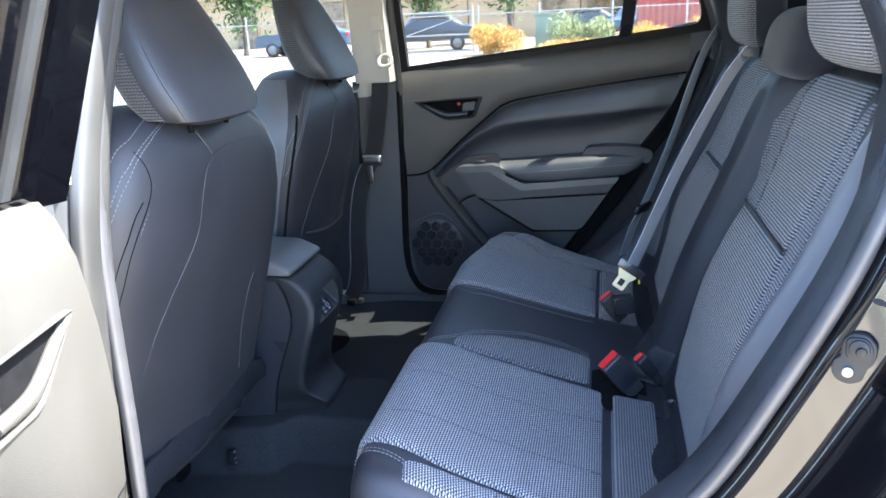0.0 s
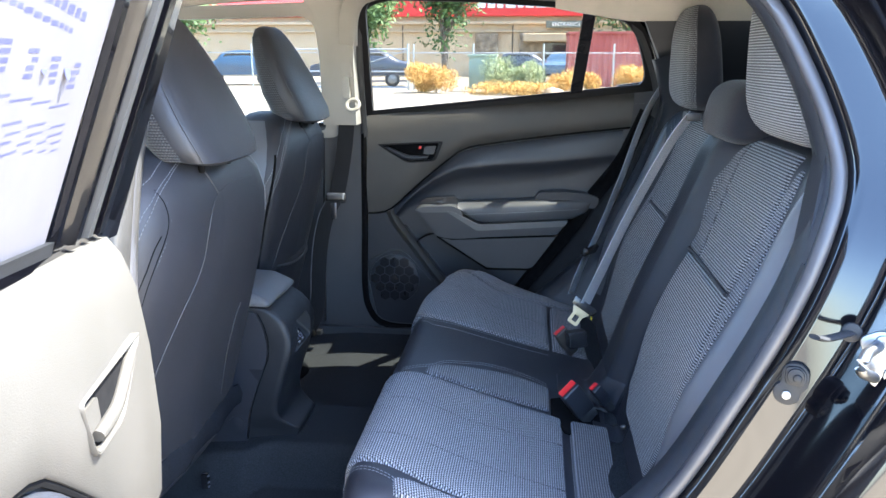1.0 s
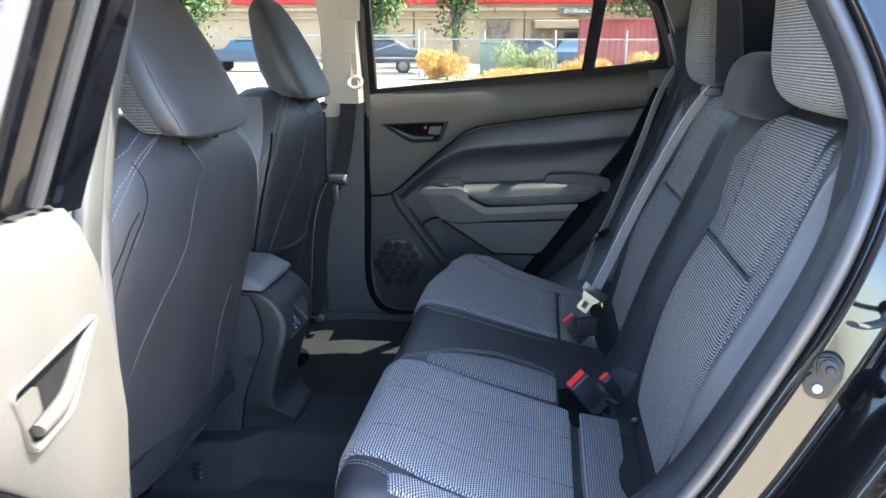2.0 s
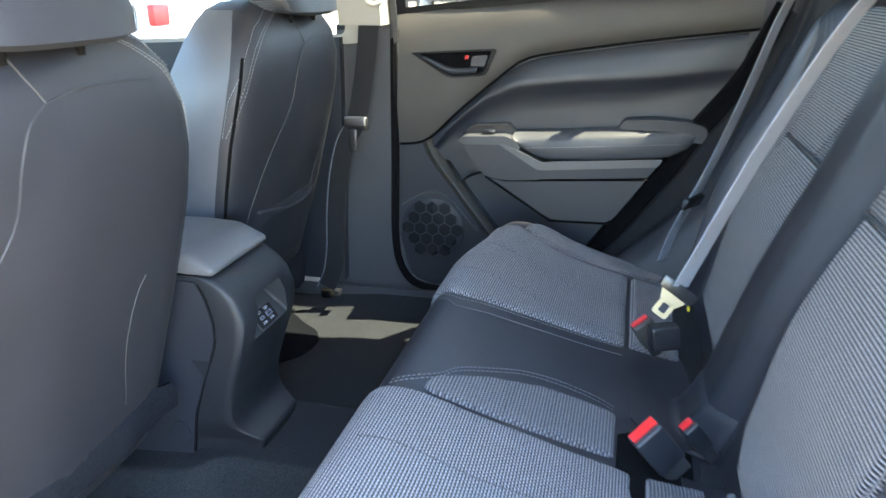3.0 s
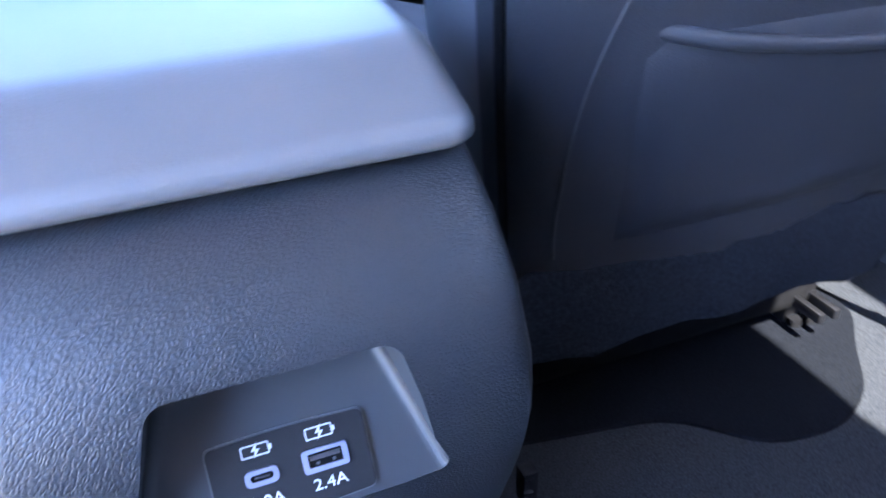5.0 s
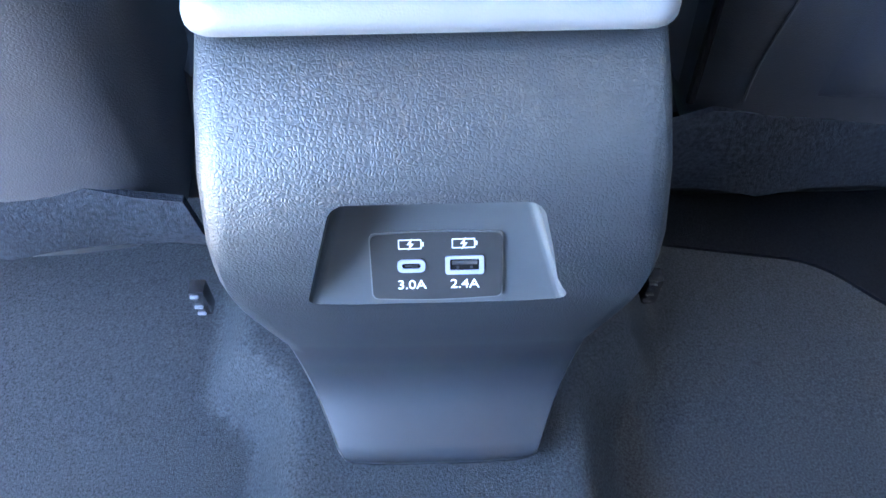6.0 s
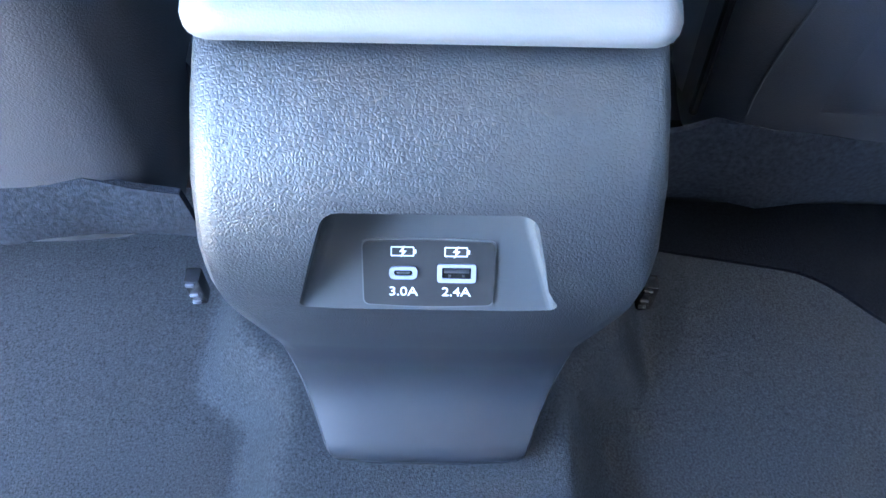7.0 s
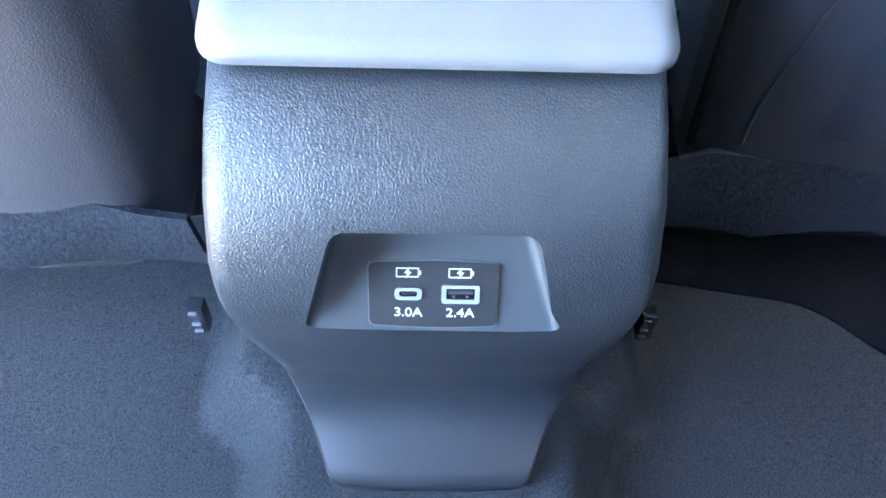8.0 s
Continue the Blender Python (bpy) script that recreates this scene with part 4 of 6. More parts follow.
# ---- front seats ----
def front_seat(cx, shift, label):
    """A bucket seat seen from behind. cx: its middle; shift: how far back it stands."""
    inner = 1 if cx < 0 else -1
    seat = thing("front_seat", (cx, 0, 0.35), label, "car seat", "front seats")
    seat.location = (-0.2 + shift, cx, 0.35)

    def rear(z):
        return -0.138 + 0.24 * (z - 0.50) + shift - 0.012 * max(0.0, (z - 0.95) / 0.17) ** 2 * 2.5

    def swell(z):
        """How much fuller the inboard side of the near seat is."""
        return float(np.interp(z, [0.50, 0.60, 0.88, 1.04], [0.020, 0.022, 0.017, 0.0])) if cx < 0 else 0.0

    rings = []
    zs = [0.50, 0.508, 0.52, 0.56, 0.64, 0.72, 0.80, 0.88, 0.95, 1.01, 1.055, 1.085, 1.105, 1.118, 1.122]
    hw = [0.175, 0.190, 0.199, 0.212, 0.224, 0.236, 0.246, 0.252, 0.248, 0.236, 0.216, 0.190, 0.160, 0.120, 0.085]
    dp = [0.10, 0.12, 0.13, 0.15, 0.17, 0.185, 0.195, 0.195, 0.185, 0.165, 0.145, 0.125, 0.105, 0.075, 0.04]
    inset = [0.03, 0.012, 0.0, 0.0, 0.0, 0.0, 0.0, 0.0, 0.0, 0.002, 0.008, 0.018, 0.03, 0.046, 0.062]
    for z, w, dpt, ins in zip(zs, hw, dp, inset):
        x0 = rear(z) - ins
        prof = [(x0, 0), (x0 - 0.001, 0.40 * w), (x0 - 0.004, 0.70 * w), (x0 - 0.008, 0.86 * w), (x0 - 0.015, 0.94 * w), (x0 - 0.026, 0.98 * w), (x0 - 0.045, w), (x0 - 0.6 * dpt - 0.012, 0.99 * w),
                (x0 - dpt, 0.90 * w), (x0 - dpt - 0.012, 0.78 * w), (x0 - dpt + 0.01, 0.62 * w), (x0 - 0.6 * dpt, 0.45 * w), (x0 - 0.55 * dpt, 0.2 * w)]
        under = float(np.interp(z, [0.50, 0.56, 0.62, 0.68], [0.12, 0.075, 0.03, 0.0]))
        soft = [0.0, 0.003, 0.010, 0.018, 0.030, 0.044, 0.060, 0.03, 0.0, 0.0, 0.0, 0.0, 0.0]
        outer = [(x - s * (1.0 + 8 * under if k < 8 else 1.0), y) for k, ((x, y), s) in enumerate(zip(prof, soft))]
        prof = [(x, y * (1 + swell(z) / w)) for x, y in prof]
        plus, minus = (prof, outer) if inner > 0 else (outer, prof)
        full = [(x, cx + y, z) for x, y in plus] + [(x, cx - y, z) for x, y in minus[::-1]]
        rings.append(full)
    bm = loft(rings)
    part("backrest", bm, LEATHER, seat, "dark leatherette backrest", 60)

    def on(z, f, out=0.0008):
        """A place on the rear face: f from -1 to 1 across."""
        w = float(np.interp(z, zs, hw)) + (swell(z) if f * inner > 0 else 0.0)
        ins = float(np.interp(z, zs, inset))
        a = abs(f)
        fall = float(np.interp(a, [0, 0.40, 0.70, 0.86, 0.94, 0.98, 1.0], [0, 0.001, 0.004, 0.008, 0.015, 0.026, 0.045]))
        if f * inner < 0:
            under = float(np.interp(z, [0.50, 0.56, 0.62, 0.68], [0.12, 0.075, 0.03, 0.0]))
            fall += float(np.interp(a, [0, 0.40, 0.70, 0.86, 0.94, 0.98, 1.0], [0, 0.003, 0.010, 0.018, 0.030, 0.044, 0.060])) * (1.0 + 8 * under)
        nx, ny = (1.0, 0.0) if a < 0.88 else (0.6, 0.8)
        return Vector((rear(z) - ins - fall + out * nx, cx + math.copysign(a * w, f) + math.copysign(out * ny, f), z))

    # back panel seam: from the headrest to a corner, across the top, and down one side
    line = [on(z, f) for z, f in spline([(1.088, -0.24), (1.064, -0.16), (1.042, -0.09)], 12)]
    part("seam", tube(line, 0.0010, 6), SOFTSEAM, seat)
    line = [on(z, f) for z, f in spline([(1.042, -0.09), (1.049, 0.10), (1.050, 0.35), (1.046, 0.66)], 24)]
    part("seam", tube(line, 0.0008, 6), SOFTSEAM, seat)
    line = [on(z, f) for z, f in spline([(1.042, -0.09), (1.022, -0.20), (0.985, -0.255), (0.93, -0.29), (0.862, -0.48), (0.79, -0.66), (0.71, -0.79), (0.62, -0.85), (0.58, -0.85)], 50)]
    part("seam", tube(line, 0.0009, 6), SOFTSEAM, seat)
    line = [on(z, f) for z, f in spline([(0.80, 0.56), (0.776, 0.50), (0.711, 0.46), (0.62, 0.52)], 20)]
    part("seam", tube(line, 0.0008, 6), SOFTSEAM, seat)
    for s in (-1, 1):
        for dz, df in ((0.0, 0.0), (0.0, 0.042), (0.016, 0.11)):
            line = [on(z + dz * max(0.0, (z - 0.93) / 0.17), s * min(0.995, f + df * (1.0 - 0.7 * max(0.0, (f - 0.8) / 0.18))), 0.001) for z, f in spline([(1.102, 0.50), (1.085, 0.68), (1.055, 0.83), (1.015, 0.90), (0.95, 0.955), (0.90, 0.975)], 40)]
            part("stitching", stitches(line, 0.0042, 0.0026, 0.0005), THREAD, seat, "pale double stitching")
    # slot panel of the side airbag
    if cx < 0:
        line = [on(z, -f, 0.0004) for z, f in spline([(1.072, 0.83), (1.052, 0.755), (1.026, 0.72), (1.0, 0.745), (0.966, 0.80), (0.923, 0.845), (0.86, 0.88), (0.78, 0.90), (0.66, 0.91)], 50)]
        part("seam", tube(line, 0.0006, 6), SEAMSHADE, seat)
        line = [p + Vector((0.0006, 0.006, 0)) for p in line[:26]]
        part("stitching", stitches(line, 0.0042, 0.0026, 0.0004), THREAD, seat, "fine pale stitching")
        line = [on(z, -f, 0.0004) for z, f in spline([(1.008, 0.775), (0.986, 0.83), (0.94, 0.878), (0.86, 0.915), (0.76, 0.93)], 30)]
        part("seam", tube(line, 0.0007, 6), SEAMSHADE, seat)
    # map pocket
    if cx > 0:
        def pocket(u, v):
            return on(v, u, 0.0), Vector((1, 0, 0))
        part("pocket", pad(pocket, [(0.585, -0.66, 0.62), (0.735, -0.66, 0.62)], 0.006, 0.04, 20, 12, -0.001), LEATHER, seat, "slim map pocket", 60)
        lip = [on(z, f, 0.007 - 0.014 * max(0.0, (abs(f + 0.03) - 0.42) / 0.19) ** 2) for z, f in spline([(0.738, -0.64), (0.728, -0.45), (0.715, -0.1), (0.712, 0.25), (0.722, 0.50), (0.732, 0.58)], 24)]
        part("pocket_lip", tube(lip, 0.0052, 10), LEATHER, seat)
    # felt flap at the foot
    flap_z, flap_h = (0.600, 0.060) if cx < 0 else (0.566, 0.084)
    start = -0.195 if cx < 0 else -0.14
    reach = 0.244 if cx < 0 else 0.24
    rows = []
    for k in range(19):
        y = (start + (reach - start) * k / 18) * inner
        ease = min(1.0, k / 2, (18 - k) / 2)
        zt = flap_z + 0.003 * math.sin(k * 1.7) - 0.012 * (1 - ease)
        xt = rear(flap_z) - 0.004 - 0.25 * max(0.0, abs(y) - 0.10) ** 2
        top = Vector((xt, cx + y, zt))
        bot = Vector((xt + 0.004 * math.sin(k * 1.1) - 0.006, cx + y * (1.0 + 0.05 * ease) + (0.012 * inner if k == 18 else 0.0), flap_z - flap_h + 0.002 * math.sin(k * 2.3)))
        mid = (top + bot) / 2 + Vector((0.005 + 0.002 * math.sin(k * 1.9), 0, 0))
        back = Vector((0.005, 0, 0))
        rows.append([top, mid, bot, bot - back, mid - back, top - back])
    part("flap", loft(rows), FLAP, seat, "dark felt flap at the foot of the backrest", 60)
    # side panel line with zip
    if cx > 0:
        line = [on(z, inner * float(np.interp(z, [0.56, 0.72, 1.03], [0.975, 0.975, 0.975])), 0.001) for z in np.linspace(0.56, 1.03, 30)]
        part("zip", tube(line, 0.003, 8), SEAMSHADE, seat, "black zip along the side seam")
    # far seat only: lighter colour imitates door light on this side
    # smooth inboard side
    rows = []
    for z, w, dpt, ins in list(zip(zs, hw, dp, inset))[3:13]:
        x0 = rear(z) - ins
        rows.append([(x, cx + inner * (y + 0.0015), z) for x, y in ((x0 - 0.040, 0.995 * w - 0.002), (x0 - 0.048, w), (x0 - 0.35 * dpt - 0.03, 0.998 * w), (x0 - 0.6 * dpt - 0.012, 0.99 * w), (x0 - dpt, 0.90 * w))])
    if cx > 0:
        part("side_panel", loft(rows, closed=False), BOLSTER, seat, "smooth vinyl side panel, painted lighter for the door's light", 60)
    # headrest on two posts
    hz = [1.122, 1.128, 1.15, 1.19, 1.24, 1.29, 1.325, 1.345, 1.352]
    hr = [0.030, 0.040, 0.036, 0.016, -0.012, -0.040, -0.062, -0.077, -0.087]
    hf = [-0.030, -0.055, -0.072, -0.090, -0.102, -0.112, -0.117, -0.113, -0.104]
    hh = [0.095, 0.116, 0.126, 0.130, 0.122, 0.106, 0.088, 0.068, 0.04]
    rings = []
    top_x = rear(1.10) - 0.012
    dz = -0.024
    for z, r, f, w in zip(hz, hr, hf, hh):
        mid, half = (r + f) / 2, (r - f) / 2
        rings.append([(top_x + mid + half * math.copysign(abs(math.cos(t)) ** 0.55, math.cos(t)), cx + w * math.copysign(abs(math.sin(t)) ** 0.62, math.sin(t)), z + dz - 0.02 * math.cos(t) * (1 if z < 1.2 else 0) * 0.3) for t in (2 * math.pi * k / 28 for k in range(28))])
    head = part("headrest", loft(rings), LEATHER, seat, "dark leatherette headrest with woven sides", 60)
    for s in (-1, 1):
        line = []
        for z, r, f, w in zip(hz[1:-1], hr[1:-1], hf[1:-1], hh[1:-1]):
            mid, half = (r + f) / 2, (r - f) / 2
            t = 1.08
            line.append((top_x + mid + half * math.cos(t) ** 0.55 + 0.0005, cx + s * (w * math.sin(t) ** 0.62 + 0.0005), z + dz - 0.003))
        part("seam", tube(spline(line, 24), 0.0010, 6), SOFTSEAM, head)
        sidepad = []
        for z, r, f, w in list(zip(hz, hr, hf, hh))[1:-2]:
            mid, half = (r + f) / 2, (r - f) / 2
            row = []
            for t in np.linspace(1.55, 2.9, 14):
                row.append((top_x + mid + half * math.copysign(abs(math.cos(t)) ** 0.55, math.cos(t)) * 1.004 - 0.0008, cx + s * (w * math.sin(t) ** 0.62 + 0.0012), z + dz))
            sidepad.append(row)
        bm = loft(sidepad, closed=False)
        uvl = bm.loops.layers.uv.new("UVMap")
        for fc in bm.faces:
            for lp in fc.loops:
                lp[uvl].uv = (lp.vert.co.x, lp.vert.co.z)
        part("woven_side", bm, HEADWEAVE, head, "grey woven side panel", 60)
        part("headrest_post", tube([(top_x - 0.005, cx + s * 0.052, 1.08), (top_x - 0.002, cx + s * 0.052, 1.14)], 0.005, 10), SEAMSHADE, seat)
        part("post_guide", box((top_x - 0.016, cx + s * 0.052 - 0.014, 1.098), (top_x + 0.018, cx + s * 0.052 + 0.014, 1.108), 0.003), GLOSSY, seat)
    # cushion and rails
    bm = loft([[(x, cx + y, z) for y, z in spline([(-0.25, 0.50), (-0.25, 0.60), (-0.19, 0.64), (0, 0.60), (0.19, 0.64), (0.25, 0.60), (0.25, 0.50)], 18)] for x in np.linspace(-0.66 + shift, -0.20 + shift, 8)])
    part("cushion", bm, CLOTH, seat, "", 60)
    for s in (-1, 1):
        part("rail", box((-0.70, cx + s * 0.19 - 0.022, 0.325), (-0.235, cx + s * 0.19 + 0.022, 0.37), 0.004), DARKMETAL, seat, "dark metal seat rail")
        part("rail_cap", box((-0.236, cx + s * 0.19 - 0.022, 0.326), (-0.222, cx + s * 0.19 + 0.022, 0.352), 0.006), SEAMSHADE, seat)
        part("rail_bolt", disc((-0.25, cx + s * 0.19, 0.373), (0, 0, 1), 0.009, 0.010, 8), DARKMETAL, seat)
    # added black box: stands in for the dark space, stops sunlight there
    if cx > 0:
        part("underseat_shade", box((-0.34, cx - 0.20, 0.362), (-0.225, cx + 0.20, 0.515), 0.018, 3), SEAMSHADE, seat, "near-black box added for the shade below the seat")
    # added dark sheet: its outline paints the sun patch's shadow edge
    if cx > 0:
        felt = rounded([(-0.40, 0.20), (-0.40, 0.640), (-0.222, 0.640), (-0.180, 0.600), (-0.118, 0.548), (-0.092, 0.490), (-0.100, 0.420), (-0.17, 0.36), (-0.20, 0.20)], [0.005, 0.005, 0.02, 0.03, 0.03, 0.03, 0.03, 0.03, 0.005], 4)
        part("floor_shade", slab(felt, "xy", 0.325, lambda p: floor_height(*p) + 0.004), SHADEPILE, seat, "near-black sheet added for the shaded floor under the seat", bevel=0.002)
        for y in (0.552, 0.572):
            part("rail_end", box((-0.236, y - 0.004, 0.372), (-0.190, y + 0.004, 0.384), 0.002), DARKMETAL, seat, "small glinting rail end")
    part("seat_frame", box((-0.62 + shift, cx - 0.20, 0.40), (-0.34 + shift, cx + 0.20, 0.52), 0.02), GLOSSY, seat)
    return seat


front_seat(-0.385, 0.075, "dark leatherette front seat pushed far back")
front_seat(0.385, -0.002, "dark leatherette front seat with a map pocket")

# ---- centre console ----
console = thing("centre_console", (-0.1, 0, 0.43), "dark grained plastic centre console with a padded lid", "console")
FACE = [(0.425, 0.049, 0.0640), (0.436, 0.0492, 0.0640), (0.440, 0.0520, 0.0655), (0.447, 0.0530, 0.0662), (0.451, 0.0510, 0.0675), (0.458, 0.0410, 0.0720), (0.466, 0.0300, 0.0772), (0.474, 0.0210, 0.0816), (0.482, 0.0155, 0.0853), (0.494, 0.0125, 0.0882),
        (0.511, 0.0135, 0.0898), (0.530, 0.0170, 0.0908), (0.548, 0.0225, 0.0925), (0.565, 0.0275, 0.0947), (0.587, 0.0345, 0.0966), (0.605, 0.0405, 0.0976),
        (0.625, 0.047, 0.0973), (0.646, 0.052, 0.0966), (0.672, 0.053, 0.0944), (0.70, 0.043, 0.0924), (0.718, 0.028, 0.0911), (0.732, 0.008, 0.0903), (0.737, -0.010, 0.0900)]
CREASE = [(0.425, -0.058), (0.432, -0.057), (0.504, -0.045), (0.56, -0.026), (0.628, 0.001), (0.666, 0.002), (0.70, -0.006), (0.725, -0.017), (0.737, -0.03)]
rings = []
for z in [0.425, 0.434, 0.440, 0.4445, 0.447, 0.4485, 0.451, 0.4545, 0.458, 0.462, 0.466, 0.470, 0.474, 0.478, 0.482, 0.488, 0.494, 0.502, 0.511, 0.52, 0.53, 0.538, 0.548, 0.556, 0.565, 0.58, 0.595, 0.61, 0.625, 0.64, 0.655, 0.672, 0.686, 0.70, 0.71, 0.718, 0.726, 0.732, 0.737]:
    xr, w = interp(z, FACE)
    xc = interp(z, CREASE)
    r = min(0.010, w * 0.13)
    half = [(-0.42, 0.084), (-0.2, 0.086), (min(xc, xr - 0.03), 0.087 if z > 0.6 else 0.5 * (0.087 + w)), (xr - r * 1.6, w), (xr - r * 0.7, w - r * 0.18), (xr - r * 0.2, w - r * 0.55), (xr, w - r * 1.3), (xr + 0.0015, w * 0.4)]
    rings.append([(x, y + 0.0015, z) for x, y in half] + [(x, 0.0015 - y, z) for x, y in half[::-1]])
shell = part("rear_cover", loft(rings), CONSOLE, console, "grained dark plastic rear cover", 50)
bm = bmesh.new()
corners = [(0.095, -0.0625, 0.6115), (0.095, 0.0655, 0.6115), (0.095, 0.0470, 0.7010), (0.095, -0.0440, 0.7010),
           (0.0525, -0.0600, 0.6210), (0.0525, 0.0630, 0.6210), (0.0058, 0.0380, 0.6862), (0.0058, -0.0350, 0.6862)]
vs = [bm.verts.new(p) for p in corners]
for f in ((0, 1, 2, 3), (7, 6, 5, 4), (0, 4, 5, 1), (1, 5, 6, 2), (2, 6, 7, 3), (3, 7, 4, 0)):
    bm.faces.new([vs[k] for k in f])
bmesh.ops.bevel(bm, geom=[e for e in bm.edges if min(v.co.x for v in e.verts) < 0.06 and max(v.co.z for v in e.verts) > 0.63], offset=0.0060, segments=5, profile=0.5, affect="EDGES", clamp_overlap=True)
cutter = part("cutter", bm, CONSOLE)
cut(shell, cutter)
shell.data.materials.append(RECESS)
for f in shell.data.polygons:
    c = f.center
    if -0.053 < c.y < 0.058 and 0.615 < c.z < 0.70 and c.x < interp(c.z, FACE)[0] - 0.002:
        f.material_index = 1

# side panels with their seam line and round cap
for s in (-1, 1):
    outline = [(-0.42, 0.40), (-0.047, 0.40)] + [(x, z) for z, x in [(z, interp(z, CREASE) - 0.004) for z in np.linspace(0.43, 0.728, 14)]] + [(-0.42, 0.735)]
    part("side_panel", slab(outline, "xz", s * 0.070, s * 0.0895), PLASTIC, console, "dark plastic side panel", bevel=0.003)
    part("seam", tube([(interp(z, CREASE), s * 0.0900, z) for z in np.linspace(0.432, 0.726, 24)], 0.0010, 6), SEAMSHADE, console)
    part("screw_cap", disc((-0.080, s * 0.0915, 0.466), (0, 1, 0), 0.0185, 0.003, 24, 0.001), PLASTIC, console, "round screw cap")
    clip_y = -0.194 if s < 0 else 0.181
    clip = part("tunnel_clip", box((-0.122, clip_y - 0.005, 0.368), (-0.108, clip_y + 0.008, 0.402), 0.002), GLOSSY, console, "black plastic carpet clip")
    for cz in (0.372, 0.382, 0.397):
        part("clip_tab", box((-0.109, clip_y - 0.004, cz - 0.0015), (-0.106, clip_y + 0.003, cz + 0.0015), 0.001), BOLSTER if s < 0 else GLOSSY, clip)

# padded lid: its sloping rear face, flat top and rounded front end
prof = [(0.0035, 0.7385), (0.0085, 0.7420), (0.0082, 0.7475), (0.0030, 0.7525), (-0.026, 0.7668), (-0.034, 0.7703), (-0.044, 0.7722), (-0.10, 0.7745), (-0.19, 0.7735), (-0.236, 0.7690), (-0.256, 0.7600), (-0.262, 0.7480), (-0.255, 0.7405), (-0.1, 0.7400)]
rings = []
for k in range(33):
    f = -1 + k / 16
    y = 0.0900 * math.copysign(1 - (1 - abs(f)) ** 1.6, f)
    e = max(0.0, (abs(y) - 0.0780) / 0.0122)
    q = 1 - math.sqrt(max(0.0, 1 - min(1.0, e) ** 2))
    front = 0.075 * (abs(y) / 0.0900) ** 3.2
    ring = []
    for x, z in prof:
        u = min(1.0, max(0.0, (-0.05 - x) / 0.21))
        rise = max(0.0, z - 0.7475)
        ring.append((x + front * u ** 2 - 0.010 * q * (1 - u), y, (z if rise == 0 else 0.7475 + rise * (1 - 0.62 * q)) + (0.003 * q if z < 0.7475 else 0.0)))
    rings.append([(x, y_ + 0.0015, z) for x, y_, z in ring])
part("lid", loft(rings), LIDMAT, console, "smooth grey padded armrest lid", 60)

# charging ports
up = Vector((-0.59, 0, 0.807)).normalized()
out = Vector((up.z, 0, -up.x))
hub = Vector((0.0385, 0.0014, 0.6405)) + up * 0.0008 + out * 0.0004


def on_plate(a, b, h=0.0):
    return hub + Vector((0, a, 0)) + up * b + out * h


def plate_slab(outline, low, high):
    bm = bmesh.new()
    n = len(outline)
    lo, hi = [bm.verts.new(on_plate(*p, low)) for p in outline], [bm.verts.new(on_plate(*p, high)) for p in outline]
    for i in range(n):
        bm.faces.new((lo[i], lo[(i + 1) % n], hi[(i + 1) % n], hi[i]))
    bm.faces.new(lo[::-1])
    bm.faces.new(hi)
    return bm


def ring_slab(outer, hole, low, high):
    rows = [[on_plate(*p, h) for p in o] for o, h in ((outer, low), (outer, high), (hole, high), (hole, low), (outer, low))]
    return loft(rows, caps=False)


def rect(cx, cy, w, h, r, steps=4):
    return rounded([(cx - w / 2, cy - h / 2), (cx + w / 2, cy - h / 2), (cx + w / 2, cy + h / 2), (cx - w / 2, cy + h / 2)], r, steps)


plate = part("port_plate", plate_slab(rounded([(-0.0285, -0.0150), (0.0, -0.0162), (0.0285, -0.0150), (0.0290, 0.0140), (0.0, 0.0152), (-0.0290, 0.0140)], [0.003, 0.03, 0.003, 0.003, 0.03, 0.003], 5), -0.004, 0.0016), PORTBLACK, console, "black charging port plate", bevel=0.0005)
UA, UC = 0.0122, -0.0112
HT = 0.0018
part("port_surround", ring_slab(rect(UA, 0, 0.0170, 0.0085, 0.0014), rect(UA, 0.0002, 0.0128, 0.0052, 0.0004), 0.001, 0.0026), LILAC, plate, "pale square charging port surround", 30)
part("port_socket", plate_slab(rect(UA, 0.0002, 0.0127, 0.0051, 0.0003), 0.0012, 0.00175), SEAMSHADE, plate, "dark metal port socket")
part("port_tongue", plate_slab(rect(UA, 0.0010, 0.0112, 0.0016, 0.0002), 0.0015, 0.0023), DARKMETAL, plate)
for k in (-1, 1):
    part("port_contact", plate_slab(rect(UA + 0.003 * k, -0.0012, 0.0012, 0.0010, 0.0001, 1), 0.0015, 0.0021), DARKMETAL, plate)
part("plate_rim", ring_slab(rounded([(-0.0291, -0.0156), (0.0, -0.0168), (0.0291, -0.0156), (0.0296, 0.0146), (0.0, 0.0158), (-0.0296, 0.0146)], [0.003, 0.03, 0.003, 0.003, 0.03, 0.003], 5), rounded([(-0.0285, -0.0150), (0.0, -0.0162), (0.0285, -0.0150), (0.0290, 0.0140), (0.0, 0.0152), (-0.0290, 0.0140)], [0.003, 0.03, 0.003, 0.003, 0.03, 0.003], 5), -0.002, 0.0008), SMOOTH, plate)
part("port_surround", ring_slab(rect(UC, 0, 0.0122, 0.0058, 0.0028, 6), rect(UC, 0, 0.0082, 0.0026, 0.00125, 6), 0.001, 0.0026), LILAC, plate, "pale oval charging port surround", 30)
part("port_socket", plate_slab(rect(UC, 0, 0.0081, 0.0025, 0.0012, 6), 0.0012, 0.00175), SEAMSHADE, plate)
part("port_tongue", plate_slab(rect(UC, 0, 0.0056, 0.0006, 0.0002), 0.0015, 0.0023), DARKMETAL, plate)
